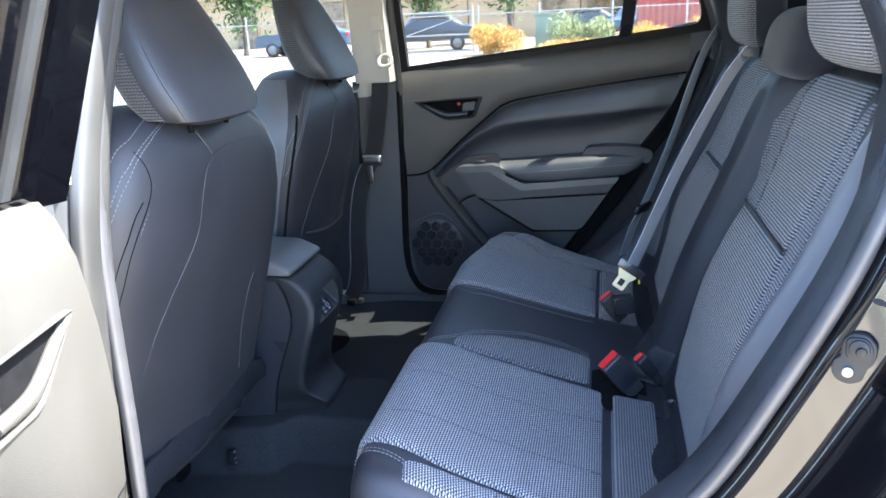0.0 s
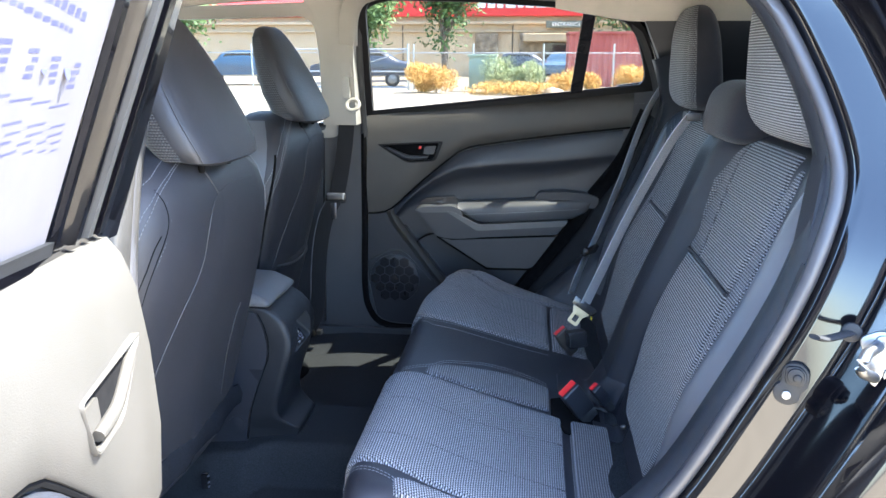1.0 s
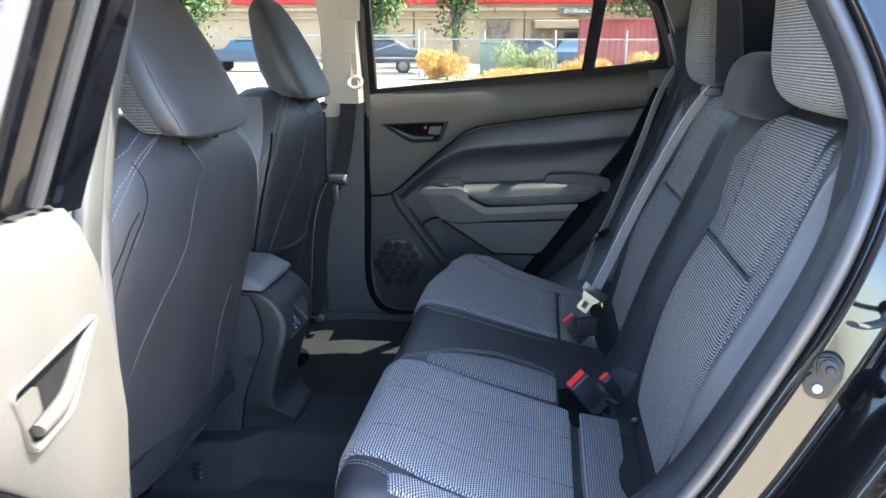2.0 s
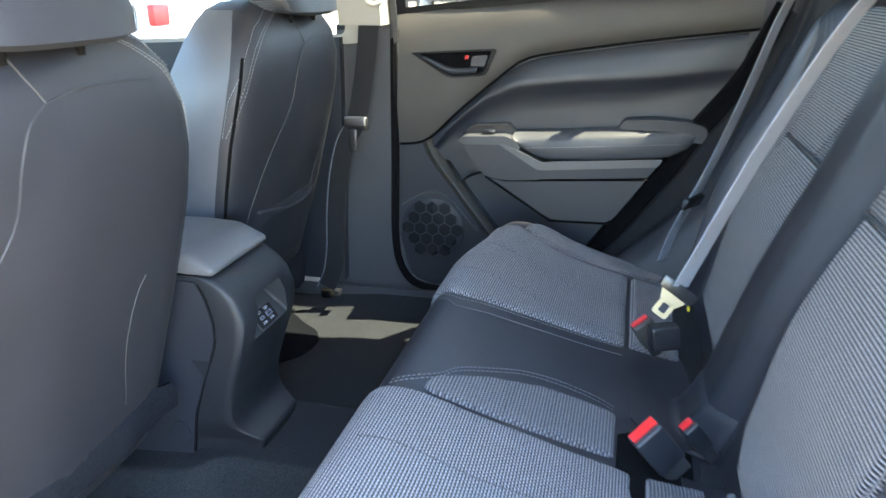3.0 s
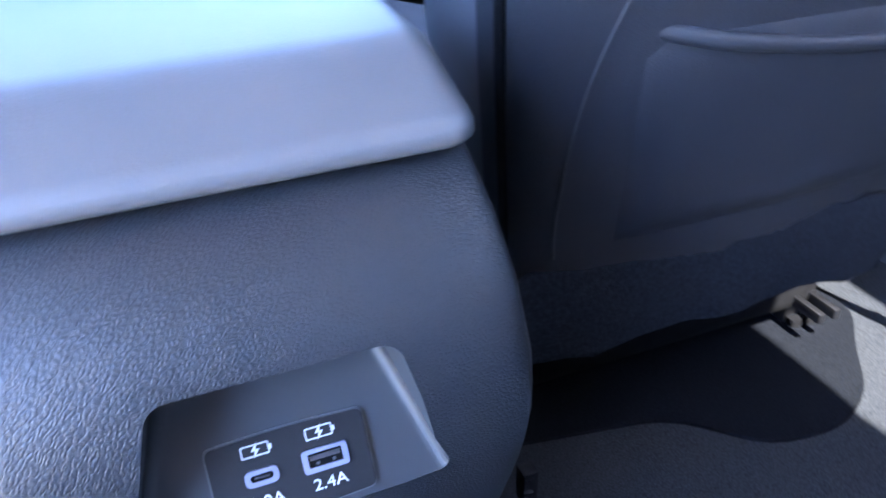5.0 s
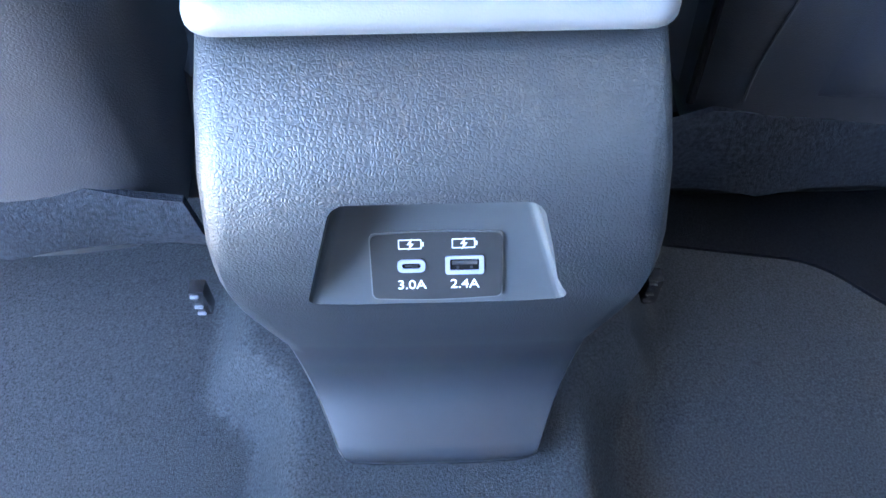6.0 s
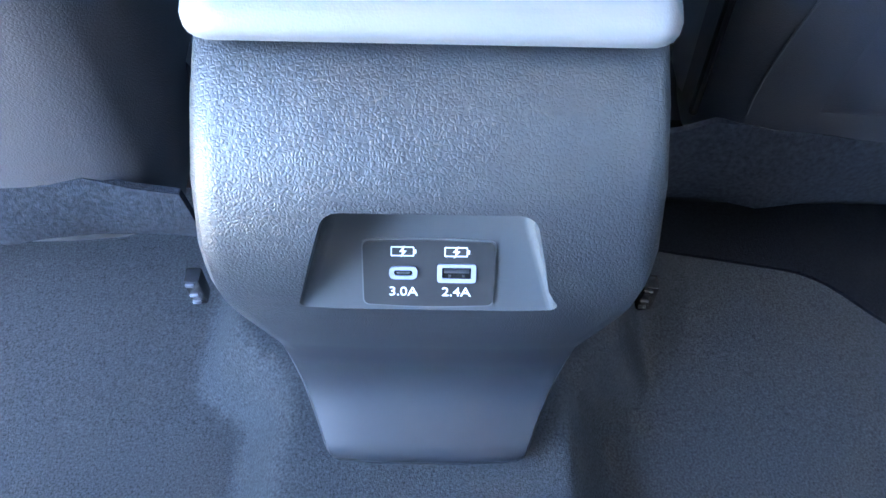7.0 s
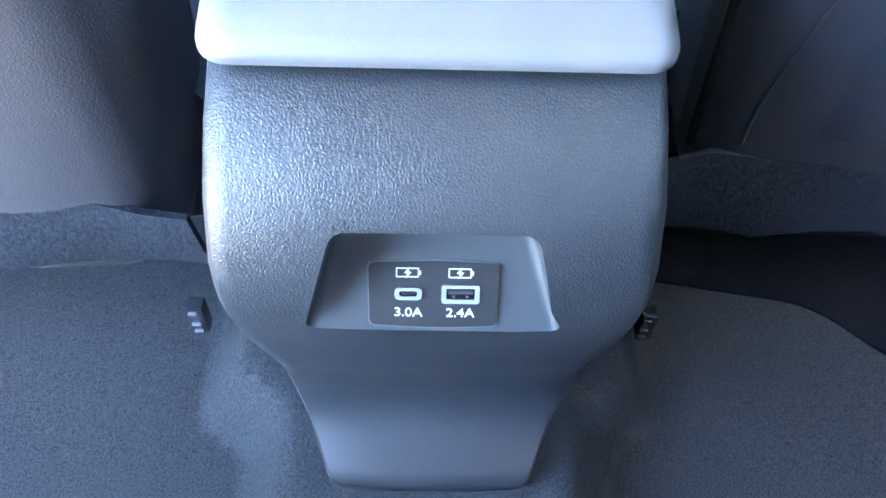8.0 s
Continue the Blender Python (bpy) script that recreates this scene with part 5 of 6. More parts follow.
M = Matrix(((0, up.x, out.x, 0), (1, up.y, out.y, 0), (0, up.z, out.z, 0), (0, 0, 0, 1)))
for a, text in ((UC, "3.0A"), (UA, "2.4A")):
    lettering("rating", text, 0.0058, Matrix.Translation(on_plate(a, -0.0090, HT)) @ M @ Matrix.Diagonal((1.18, 1, 1, 1)), WHITE, plate, "white printed rating")
    o, i = rect(a - 0.0004, 0.0098, 0.0102, 0.0044, 0.0003, 1), rect(a - 0.0004, 0.0098, 0.0093, 0.0035, 0.0002, 1)
    part("battery_outline", ring_slab(o, i, 0.0014, 0.0019), WHITE, plate, "white printed battery symbol", 0)
    part("battery_tip", plate_slab(rect(a + 0.0052, 0.0098, 0.0008, 0.0018, 0.0001, 1), 0.0014, 0.0019), WHITE, plate, smooth=0)
    part("bolt_symbol", plate_slab([(a + 0.0006, 0.0126), (a - 0.0018, 0.0096), (a - 0.0004, 0.0096), (a - 0.0012, 0.0070), (a + 0.0013, 0.0101), (a + 0.0000, 0.0101)], 0.0015, 0.0021), WHITE, plate, smooth=0)


# ---- rear seat ----
rear_seat = thing("rear_seat", (0.55, 0, 0.36), "three-place rear bench in dark cloth with grey woven inserts", "car seat")

# cushion: profile along v (0 at the front's foot), u across
CUSH = spline([(0.335, 0.385), (0.300, 0.46), (0.276, 0.56), (0.277, 0.612), (0.292, 0.640), (0.320, 0.648), (0.37, 0.641), (0.46, 0.612), (0.56, 0.580), (0.66, 0.553), (0.76, 0.530)], 90)
CUSH_V = [0.0]
for a, b in zip(CUSH, CUSH[1:]):
    CUSH_V.append(CUSH_V[-1] + math.dist(a, b))


def cushion(u, v):
    x, z = float(np.interp(v, CUSH_V, [p[0] for p in CUSH])), float(np.interp(v, CUSH_V, [p[1] for p in CUSH]))
    x2, z2 = float(np.interp(v + 0.01, CUSH_V, [p[0] for p in CUSH])), float(np.interp(v + 0.01, CUSH_V, [p[1] for p in CUSH]))
    x1, z1 = float(np.interp(v - 0.01, CUSH_V, [p[0] for p in CUSH])), float(np.interp(v - 0.01, CUSH_V, [p[1] for p in CUSH]))
    n = Vector((-(z2 - z1), 0, x2 - x1)).normalized()
    # slight dips where one sits, rounded outer ends
    sit = -0.014 * math.exp(-((abs(u) - 0.36) / 0.13) ** 2) * min(1.0, max(0.0, (v - 0.33) / 0.1))
    end = max(0.0, (abs(u) - 0.575) / 0.065)
    drop = 0.07 * (1 - math.sqrt(max(0.0, 1 - min(1.0, end) ** 2)))
    forward = 0.03 * max(0.0, (abs(u) - 0.50) / 0.14) ** 2 * (1 if v < 0.4 else max(0.0, 1 - (v - 0.4) / 0.15))
    back = min(1.0, max(0.0, (u - 0.30) / 0.22))
    forward += 0.034 * back * back * (3 - 2 * back) * max(0.0, min(1.0, (0.46 - v) / 0.16))
    return Vector((x + forward, u, z + sit)) - n * drop, n


V_TOP = CUSH_V[-1]


def v_at(x):
    """v of the place x on the cushion's top."""
    k = min((k for k in range(30, 90)), key=lambda k: abs(CUSH[k][0] - x))
    return CUSH_V[k]


part("cushion", grid_sheet(96, 72, lambda a, b: cushion(-0.64 + 1.28 * a, V_TOP * b)[0]), VINYL, rear_seat, "plain dark bench cushion", 80)
F = v_at(0.300)
FR = 0.085


def cushion_panel(name, rows, height, edge, nu, nv, mat, label):
    part(name, pad(cushion, rows, height, edge, nu, nv, -0.004), mat, rear_seat, label, 70)


def cushion_line(points, count, lift):
    return [cushion(u, v)[0] + cushion(u, v)[1] * lift for v, u in spline(points, count)]


# the place nearest the open door
cushion_panel("insert", [(FR, -0.47, -0.215), (F, -0.520, -0.178), (v_at(0.407), -0.548, -0.180), (v_at(0.497), -0.550, -0.174), (v_at(0.632), -0.550, -0.171)], 0.007, 0.04, 44, 50, FINE, "grey fine woven seat insert")
cushion_panel("insert_edge", [(v_at(0.345), -0.166, -0.152), (v_at(0.37), -0.176, -0.130), (v_at(0.42), -0.174, -0.085), (v_at(0.50), -0.168, -0.050), (v_at(0.55), -0.163, -0.044), (v_at(0.60), -0.158, -0.048)], 0.006, 0.06, 16, 30, DOTS, "grey dotted woven strip")
cushion_panel("insert_rear", [(v_at(0.6345), -0.580, -0.165), (v_at(0.715), -0.580, -0.150)], 0.010, 0.10, 30, 10, DOTS, "grey woven rear strip")
cushion_panel("insert_side", [(v_at(0.35), -0.600, -0.556), (v_at(0.63), -0.625, -0.556)], 0.006, 0.10, 10, 30, FINE, "grey woven side strip")
for off in (0.0, 0.010):
    line = cushion_line([(F + 0.005, -0.170 + off), (v_at(0.356), -0.136 + off), (v_at(0.38), -0.100 + off), (v_at(0.419), -0.068 + off), (v_at(0.465), -0.040 + off), (v_at(0.514), -0.028 + off), (v_at(0.56), -0.029 + off), (v_at(0.596), -0.040 + off)], 60, 0.0018)
    part("stitching", stitches(line, 0.0045, 0.0028, 0.0005), THREAD, rear_seat, "pale stitching")
for u0, u1 in ((-0.295, -0.275), (-0.430, -0.425)):
    part("seam", tube(cushion_line([(F + 0.01, u0 - 0.01), (v_at(0.45), u0), (v_at(0.62), u1)], 30, 0.0068), 0.0009, 5), SOFTSEAM, rear_seat)
# the far place
cushion_panel("insert", [(FR, 0.20, 0.50), (F, 0.152, 0.535), (v_at(0.343), 0.138, 0.545), (v_at(0.40), 0.144, 0.518), (v_at(0.457), 0.156, 0.504), (v_at(0.612), 0.178, 0.512)], 0.007, 0.04, 44, 50, FINE, "grey fine woven seat insert")
cushion_panel("insert_rear", [(v_at(0.615), 0.176, 0.515), (v_at(0.70), 0.186, 0.520)], 0.010, 0.10, 30, 10, FINE, "grey woven rear strip")
cushion_panel("insert_side", [(v_at(0.345), 0.548, 0.562), (v_at(0.40), 0.522, 0.615), (v_at(0.457), 0.509, 0.630), (v_at(0.69), 0.526, 0.632)], 0.006, 0.08, 16, 30, FINE, "grey woven side strip")
for off in (0.0, 0.030):
    line = cushion_line([(F - 0.02, 0.150 - off * 0.4), (v_at(0.32), 0.135 - off * 0.7), (v_at(0.343), 0.126 - off), (v_at(0.40), 0.134 - off), (v_at(0.468), 0.146 - off), (v_at(0.60), 0.170 - off)], 60, 0.0022)
    part("stitching", stitches(line, 0.0045, 0.0028, 0.0005), THREAD, rear_seat, "pale stitching")
for u0, u1 in ((0.262, 0.212), (0.405, 0.37)):
    part("seam", tube(cushion_line([(F + 0.01, u0), (v_at(0.45), u0 - 0.025), (v_at(0.605), u1)], 30, 0.0068), 0.0009, 5), SOFTSEAM, rear_seat)
for s in (-1, 1):
    for off in (0.0, 0.008):
        line = cushion_line([(0.09, s * (0.505 + off)), (F - 0.03, s * (0.528 + off)), (F + 0.04, s * (0.550 + off)), (v_at(0.40), s * (0.600 + off))], 40, 0.0018)
        part("stitching", stitches(line, 0.0045, 0.0028, 0.0005), THREAD, rear_seat, "pale stitching")


# backrest: u across, v the height
def backrest(u, v):
    x = 0.868 + 0.36 * (v - 0.901)
    a = abs(u)
    mid = 0.040 * (1 - min(1.0, max(0.0, (a - 0.045) / 0.055)) ** 2 * (3 - 2 * min(1.0, max(0.0, (a - 0.045) / 0.055))))
    wing = 0.030 * max(0.0, min(1.0, (a - 0.44) / 0.09)) ** 1.5
    lumbar = 0.020 * math.exp(-((v - 0.78) / 0.12) ** 2) * (1 if a > 0.1 else 0.4)
    top = max(0.0, (v - 1.07) / 0.075)
    over = 0.09 * (1 - math.sqrt(max(0.0, 1 - min(1.0, top) ** 2)))
    end = max(0.0, (a - 0.53) / 0.075)
    round_ = 0.10 * (1 - math.sqrt(max(0.0, 1 - min(1.0, end) ** 2)))
    p = Vector((x - mid - wing - lumbar + over + round_, u, v))
    return p, Vector((-0.94, 0, 0.34))


part("backrest", grid_sheet(96, 60, lambda a, b: backrest(-0.605 + 1.21 * a, 0.53 + 0.614 * b)[0]), VINYL, rear_seat, "plain dark backrest", 80)
for s in (-1, 1):
    def rowset(rows):
        return [(v, *sorted((s * a, s * b))) for v, a, b in rows]
    low = rowset([(0.575, 0.170, 0.400), (0.62, 0.112, 0.420), (0.70, 0.102, 0.438), (0.80, 0.104, 0.438), (0.86, 0.102, 0.415), (0.8974, 0.104, 0.392)])
    part("insert_lower", pad(backrest, low, 0.005, 0.03, 44, 44, -0.001), RIBS, rear_seat, "grey ribbed woven lower back insert", 70)
    top = rowset([(0.8980, 0.188, 0.390), (0.956, 0.162, 0.393), (1.057, 0.136, 0.400), (1.112, 0.136, 0.372)])
    part("insert_upper", pad(backrest, top, 0.0055, 0.03, 44, 44, -0.001), WEAVE, rear_seat, "grey ribbed woven upper back insert", 70)
    strip = rowset([(0.8980, 0.100, 0.1855), (0.97, 0.082, 0.154), (1.03, 0.076, 0.132), (1.08, 0.094, 0.131), (1.108, 0.124, 0.132)])
    part("insert_edge", pad(backrest, strip, 0.0055, 0.05, 18, 40, -0.001), DOTS, rear_seat, "grey dotted woven strip", 70)
    strip = rowset([(0.62, 0.424, 0.436), (0.80, 0.442, 0.452), (0.90, 0.397, 0.448), (1.0, 0.398, 0.440), (1.08, 0.405, 0.430), (1.10, 0.400, 0.415)])
    part("insert_outer", pad(backrest, strip, 0.0035, 0.08, 10, 40, -0.001), FINE, rear_seat, "grey woven side strip", 70)
    wing = rowset([(0.60, 0.475, 0.575), (0.80, 0.490, 0.590), (0.95, 0.492, 0.590), (1.05, 0.505, 0.585), (1.10, 0.535, 0.570)])
    # lighter colour paints the daylight on the bolster
    part("side_bolster", pad(backrest, wing, 0.006, 0.20, 12, 30, -0.004), BOLSTER, rear_seat, "smooth side bolster, painted lighter for the door's light", 70)
    for off in (0.0, 0.014):
        line = [backrest(s * (u + off), v)[0] + Vector((-0.002, 0, 0.0007)) for v, u in spline([(0.58, 0.425), (0.62, 0.440), (0.72, 0.462), (0.89, 0.465), (1.0, 0.460), (1.06, 0.476), (1.10, 0.515)], 60)]
        part("stitching", stitches(line, 0.0045, 0.0028, 0.0005), THREAD, rear_seat, "pale stitching")
    line = [backrest(s * u, v)[0] + Vector((-0.0058, 0, 0.002)) for v, u in spline([(0.899, 0.098), (0.901, 0.185), (0.899, 0.30), (0.897, 0.392)], 30)]
    part("seam", tube(line, 0.0030, 6), SOFTSEAM, rear_seat)
for y in (-0.098, 0.098):
    line = [backrest(y, v)[0] + Vector((-0.0005, 0, 0)) for v in np.linspace(0.56, 1.10, 30)]
    part("seam", tube(line, 0.0012, 6), SEAMSHADE, rear_seat)
part("seat_base", box((0.33, -0.60, 0.33), (0.80, 0.60, 0.52), 0.02), CLOTH, rear_seat)
part("seat_back_board", slab([(-0.60, 0.45), (0.60, 0.45), (0.58, 1.08), (-0.58, 1.08)], "yz", lambda p: 0.90 + (p[1] - 0.6) * 0.36, lambda p: 0.935 + (p[1] - 0.6) * 0.36), CLOTH, rear_seat, "", bevel=0.01)


def rear_headrest(cy, half, z0, z1, x0, depth, label, lean_=-0.12, taper=0.34, tall=True):
    count, around = 26, 48
    rings = []
    for j in range(count):
        f = 0.5 - 0.5 * math.cos(math.pi * (j + 0.35) / (count - 0.3))
        z = z0 + (z1 - z0) * f
        e = (2 * f - 1)
        end = (1 - abs(e) ** (4.5 if e < 0 else 3.2)) ** 0.42
        w = half * (1 - taper * f ** 1.5) * (0.35 + 0.65 * end) * (1 if end > 0.3 else 0.6 + 1.33 * end)
        dd = depth * (1 - 0.25 * f) * end
        xm = x0 + lean_ * (z - z0) + depth / 2
        rings.append([(xm - dd / 2 * math.copysign(abs(math.cos(t)) ** 0.62, math.cos(t)), cy + w * math.copysign(abs(math.sin(t)) ** 0.6, math.sin(t)), z) for t in (2 * math.pi * k / around for k in range(around))])
    h = part("headrest", loft(rings), CLOTH, rear_seat, label, 80)
    if tall:
        rows = [[r[k % around] for k in range(-9, 10)] for r in rings[1:-2]]
        for name, a, b, mat in (("woven_face", 0, 14, WEAVE), ("dotted_edge", 14, 18, DOTS)):
            face = []
            for r in rows:
                seg = (r if cy > 0 else r)[::-1]
                face.append([(p[0] - 0.003 * (0.2 if k in (0, b - a) else 1), cy + (p[1] - cy) * 1.008, p[2]) for k, p in enumerate(seg[a:b + 1])])
            bm = loft(face, closed=False)
            uvl = bm.loops.layers.uv.new("UVMap")
            for fc in bm.faces:
                for lp in fc.loops:
                    lp[uvl].uv = (lp.vert.co.y, lp.vert.co.z)
            part(name, bm, mat, h, "grey woven headrest face", 80)
    return h


rear_headrest(-0.380, 0.180, 1.132, 1.392, 0.892, 0.110, "dark cloth headrest with a ribbed woven face")
rear_headrest(0.385, 0.158, 1.132, 1.374, 0.893, 0.100, "dark cloth headrest with a ribbed woven face", -0.06, 0.25)
rear_headrest(0.0, 0.145, 1.095, 1.212, 0.890, 0.125, "low plain dark cloth middle headrest", 0.05, 0.15, False)


# ---- belts and buckles ----
BR, BU, BN = Vector((0.970, 0.242, -0.003)), Vector((-0.077, 0.323, 0.943)), Vector((0.229, -0.915, 0.332))


def slanted(at, across, tilt_=0.0):
    """A frame facing the door opening; across: the (right, up) way of its first axis; tilt_: degrees its far end leans in."""
    a = (BR * across[0] + BU * across[1]).normalized()
    b = (BR * across[1] - BU * across[0]).normalized()
    c, s = math.cos(radians(tilt_)), math.sin(radians(tilt_))
    down, face = b * c - BN * s, BN * c + b * s
    return Matrix(((a.x, down.x, face.x, at[0]), (a.y, down.y, face.y, at[1]), (a.z, down.z, face.z, at[2]), (0, 0, 0, 1)))


def buckle(at, across, tilt_, w, l, d, mat, label, button=True, collar=True):
    m = slanted(at, across, tilt_)
    b = thing("belt_buckle", at, label, "seat belt buckle", "rear belt buckles")
    part("housing", moved(box((-w / 2, 0, -d / 2), (w / 2, l, d / 2), 0.004, 3), m), mat, b, "plastic buckle housing")
    if button:
        part("release_button", moved(box((-w / 2 + 0.002, -0.0022, -d / 2 + 0.002), (w / 2 - 0.002, 0.003, d / 2 - 0.008), 0.001), m), RED, b, "red release button")
    if collar:
        part("collar", moved(box((-w / 2 + 0.003, l - 0.002, -d / 2 + 0.003), (w / 2 - 0.003, l + 0.026, d / 2 - 0.003), 0.003), m), RUBBER, b)
    return b


buckle((0.634, -0.180, 0.630), (0.75, 0.66), 30, 0.042, 0.072, 0.024, PLASTIC, "black belt buckle with a red button in the seat gap")
buckle(Vector((0.706, -0.118, 0.622)) - BR * 0.018 - BU * 0.010, (0.75, 0.66), 28, 0.022, 0.050, 0.020, PLASTIC, "second black belt buckle with a red button")
buckle((0.629, 0.148, 0.628), (0.80, 0.60), 25, 0.034, 0.046, 0.020, PLASTIC_UP, "grey belt buckle with a red edge beside the belt tongue")
buckle((0.662, 0.100, 0.648), (0.98, 0.10), 15, 0.044, 0.038, 0.030, GLOSSY, "black square belt buckle below the belt tongue", False, False)
# no hollow here: a black sheet on the cushion paints its shade
part("gap_shade", loft([[cushion(u, v_at(x))[0] + cushion(u, v_at(x))[1] * h for u, x in ((-0.172, 0.600), (-0.100, 0.606), (-0.070, 0.640), (-0.090, 0.70), (-0.20, 0.70), (-0.225, 0.660), (-0.222, 0.632))] for h in (0.0, 0.0035)]), SEAMSHADE, rear_seat, "near-black sheet standing in for the shaded gap round the buckles")
for y0, y1, near, deep in ((-0.215, -0.150, 0.56, 0.060), (-0.088, 0.062, 0.22, 0.088)):
    rows, on_flap = [], []
    for k in range(15):
        y = y0 + (y1 - y0) * k / 14
        back = backrest(y, 0.612)[0]
        line = [back + Vector((0.012, 0, 0.000)), back + Vector((-0.004, 0, -0.008))]
        for f in (0.25, 0.5, 0.75, 1.0):
            p, q = cushion(y, v_at(back.x - 0.012 - deep * f))
            line.append(p + q * (0.011 - 0.006 * f + 0.0015 * math.sin(3.0 * k / 14 + 4 * f)))
        line = [Vector(p) for p in spline([tuple(p) for p in line], 14)]
        rows.append(line + [p - Vector((0, 0, 0.006)) for p in line[::-1]])
        on_flap.append(line)
    part("back_flap", loft(rows), VINYL, rear_seat, "dark cloth flap between cushion and backrest", 60)
    spot = on_flap[round(14 * near * 0.5)][6]
    part("snap", disc(spot + Vector((-0.003, 0.0, 0.004)), (-0.3, 0, 0.9), 0.0055, 0.006, 14, 0.001), METAL, rear_seat, "small metal snap")

mid_belt = thing("seat_belt", (0.85, 0.06, 1.13), "pale grey belt webbing hanging across the backrest", "seat belt", "rear seat belts")
pts = spline([(0.876, 0.078, 1.140), (0.862, 0.076, 1.122), (0.828, 0.074, 1.065), (0.762, 0.085, 0.92), (0.706, 0.100, 0.775), (0.681, 0.096, 0.716)], 24)
part("webbing", ribbon(pts, (0.62, 0.78, 0.1), 0.047, 0.0016), BELT, mid_belt, "grey woven webbing", 40)
part("belt_guide", box((0.862, 0.056, 1.128), (0.892, 0.104, 1.146), 0.005), PLASTIC, mid_belt, "dark plastic belt guide")
m = slanted((0.677, 0.093, 0.709), (0.80, -0.60), 12)
part("tongue_cover", moved(slab(rounded([(-0.031, -0.011), (0.031, -0.011), (0.028, 0.008), (-0.028, 0.008)], 0.004, 3), "xy", -0.007, 0.007), m), GLOSSY, mid_belt, "black plastic tongue cover", bevel=0.002)
part("tongue", moved(slab(rounded([(-0.023, 0.004), (0.023, 0.004), (0.019, 0.014), (0.013, 0.024), (-0.013, 0.024), (-0.019, 0.014)], 0.002, 2), "xy", -0.0012, 0.0012), m), BRASS, mid_belt, "cream-coloured metal belt tongue")
o, i = rounded([(-0.013, 0.022), (0.013, 0.022), (0.013, 0.047), (-0.013, 0.047)], 0.005, 3), rounded([(-0.006, 0.025), (0.006, 0.025), (0.006, 0.040), (-0.006, 0.040)], 0.002, 3)
part("tongue_loop", moved(loft([[(p[0], p[1], h) for p in q] for q, h in ((o, -0.0012), (o, 0.0012), (i, 0.0012), (i, -0.0012), (o, -0.0012))], caps=False), m), BRASS, mid_belt, "cream-coloured metal belt tongue", 30)
part("tag", box((0.694, 0.090, 0.678), (0.697, 0.104, 0.685), 0.001), YELLOW, mid_belt, "yellow warning tag")

far_belt = thing("seat_belt", (0.86, 0.58, 1.15), "grey outer belt webbing beside the far door", "seat belt", "rear seat belts")
pts = spline([(0.90, 0.600, 1.185), (0.855, 0.590, 1.10), (0.80, 0.575, 0.93), (0.745, 0.56, 0.78), (0.70, 0.545, 0.68), (0.675, 0.54, 0.60)], 24)
part("webbing", ribbon(pts, (0.45, 0.85, 0.0), 0.047, 0.0016), BELT, far_belt, "grey woven webbing", 40)
part("tongue_cover", moved(box((-0.034, -0.012, -0.007), (0.034, 0.012, 0.007), 0.004), Matrix.Translation((0.722, 0.547, 0.727)) @ Matrix(((0.55, 0.42, -0.72, 0), (0.80, 0.0, 0.55, 0), (0.0, 0.90, 0.42, 0), (0, 0, 0, 1)))), GLOSSY, far_belt, "black plastic tongue cover")
part("tongue", moved(box((-0.010, -0.040, -0.0015), (0.010, 0.0, 0.0015), 0.001), Matrix.Translation((0.714, 0.545, 0.714)) @ Matrix(((0.55, 0.42, -0.72, 0), (0.80, 0.0, 0.55, 0), (0.0, 0.90, 0.42, 0), (0, 0, 0, 1)))), METAL, far_belt, "metal belt tongue")

front_belt = thing("seat_belt", (-0.02, 0.655, 1.12), "grey front belt hanging down the far door pillar", "seat belt", "front seat belts")
pts = spline([(0.008, 0.652, 1.118), (-0.004, 0.656, 1.0), (-0.032, 0.658, 0.86), (-0.067, 0.660, 0.79), (-0.090, 0.661, 0.70), (-0.102, 0.662, 0.60), (-0.106, 0.663, 0.53), (-0.118, 0.664, 0.46), (-0.140, 0.664, 0.412)], 36)
part("webbing", ribbon(pts, (1, 0, 0), 0.047, 0.0016), DARKBELT, front_belt, "dark woven webbing", 40)
# same dark belt; the edge's paler tone paints sun along it
edge = [Vector(p) + Vector((-0.0238, -0.003, 0)) for p in pts[14:]]
part("belt_edge", ribbon(edge, (0, 1, 0), 0.0065, 0.0022), LITBELT, front_belt, "turned edge of the webbing, painted paler for the sun on it", 40)
part("stopper", box((-0.062, 0.640, 0.832), (-0.006, 0.656, 0.856), 0.006, 3), METAL, front_belt, "shiny metal belt tongue")
part("tongue_cover", box((-0.058, 0.646, 0.824), (-0.008, 0.670, 0.838), 0.004), GLOSSY, front_belt)
part("tongue", box((-0.052, 0.646, 0.776), (-0.034, 0.651, 0.826), 0.003), DARKMETAL, front_belt)
part("guide_loop", tube([(0.034 + 0.018 * math.cos(t), 0.612 + 0.010 * math.sin(t), 1.120 + 0.015 * math.sin(t)) for t in np.linspace(0, 2 * math.pi, 20)], 0.006, 8), PILLAR, front_belt, "pale plastic belt guide loop")
part("height_slider", box((0.002, 0.612, 1.138), (0.026, 0.645, 1.214), 0.006), PILLAR, front_belt, "pale plastic belt height slider")
part("slider_track", box((0.003, 0.606, 1.200), (0.033, 0.64, 1.300), 0.002), PILLAR, front_belt, "pale plastic slider track")
part("floor_anchor", box((-0.152, 0.652, 0.384), (-0.122, 0.672, 0.408), 0.006, 3), SEAMSHADE, front_belt, "black plastic anchor cover at the sill")
part("anchor_plate", box((-0.112, 0.642, 0.398), (-0.096, 0.662, 0.412), 0.002), METAL, front_belt, "bright metal anchor plate")

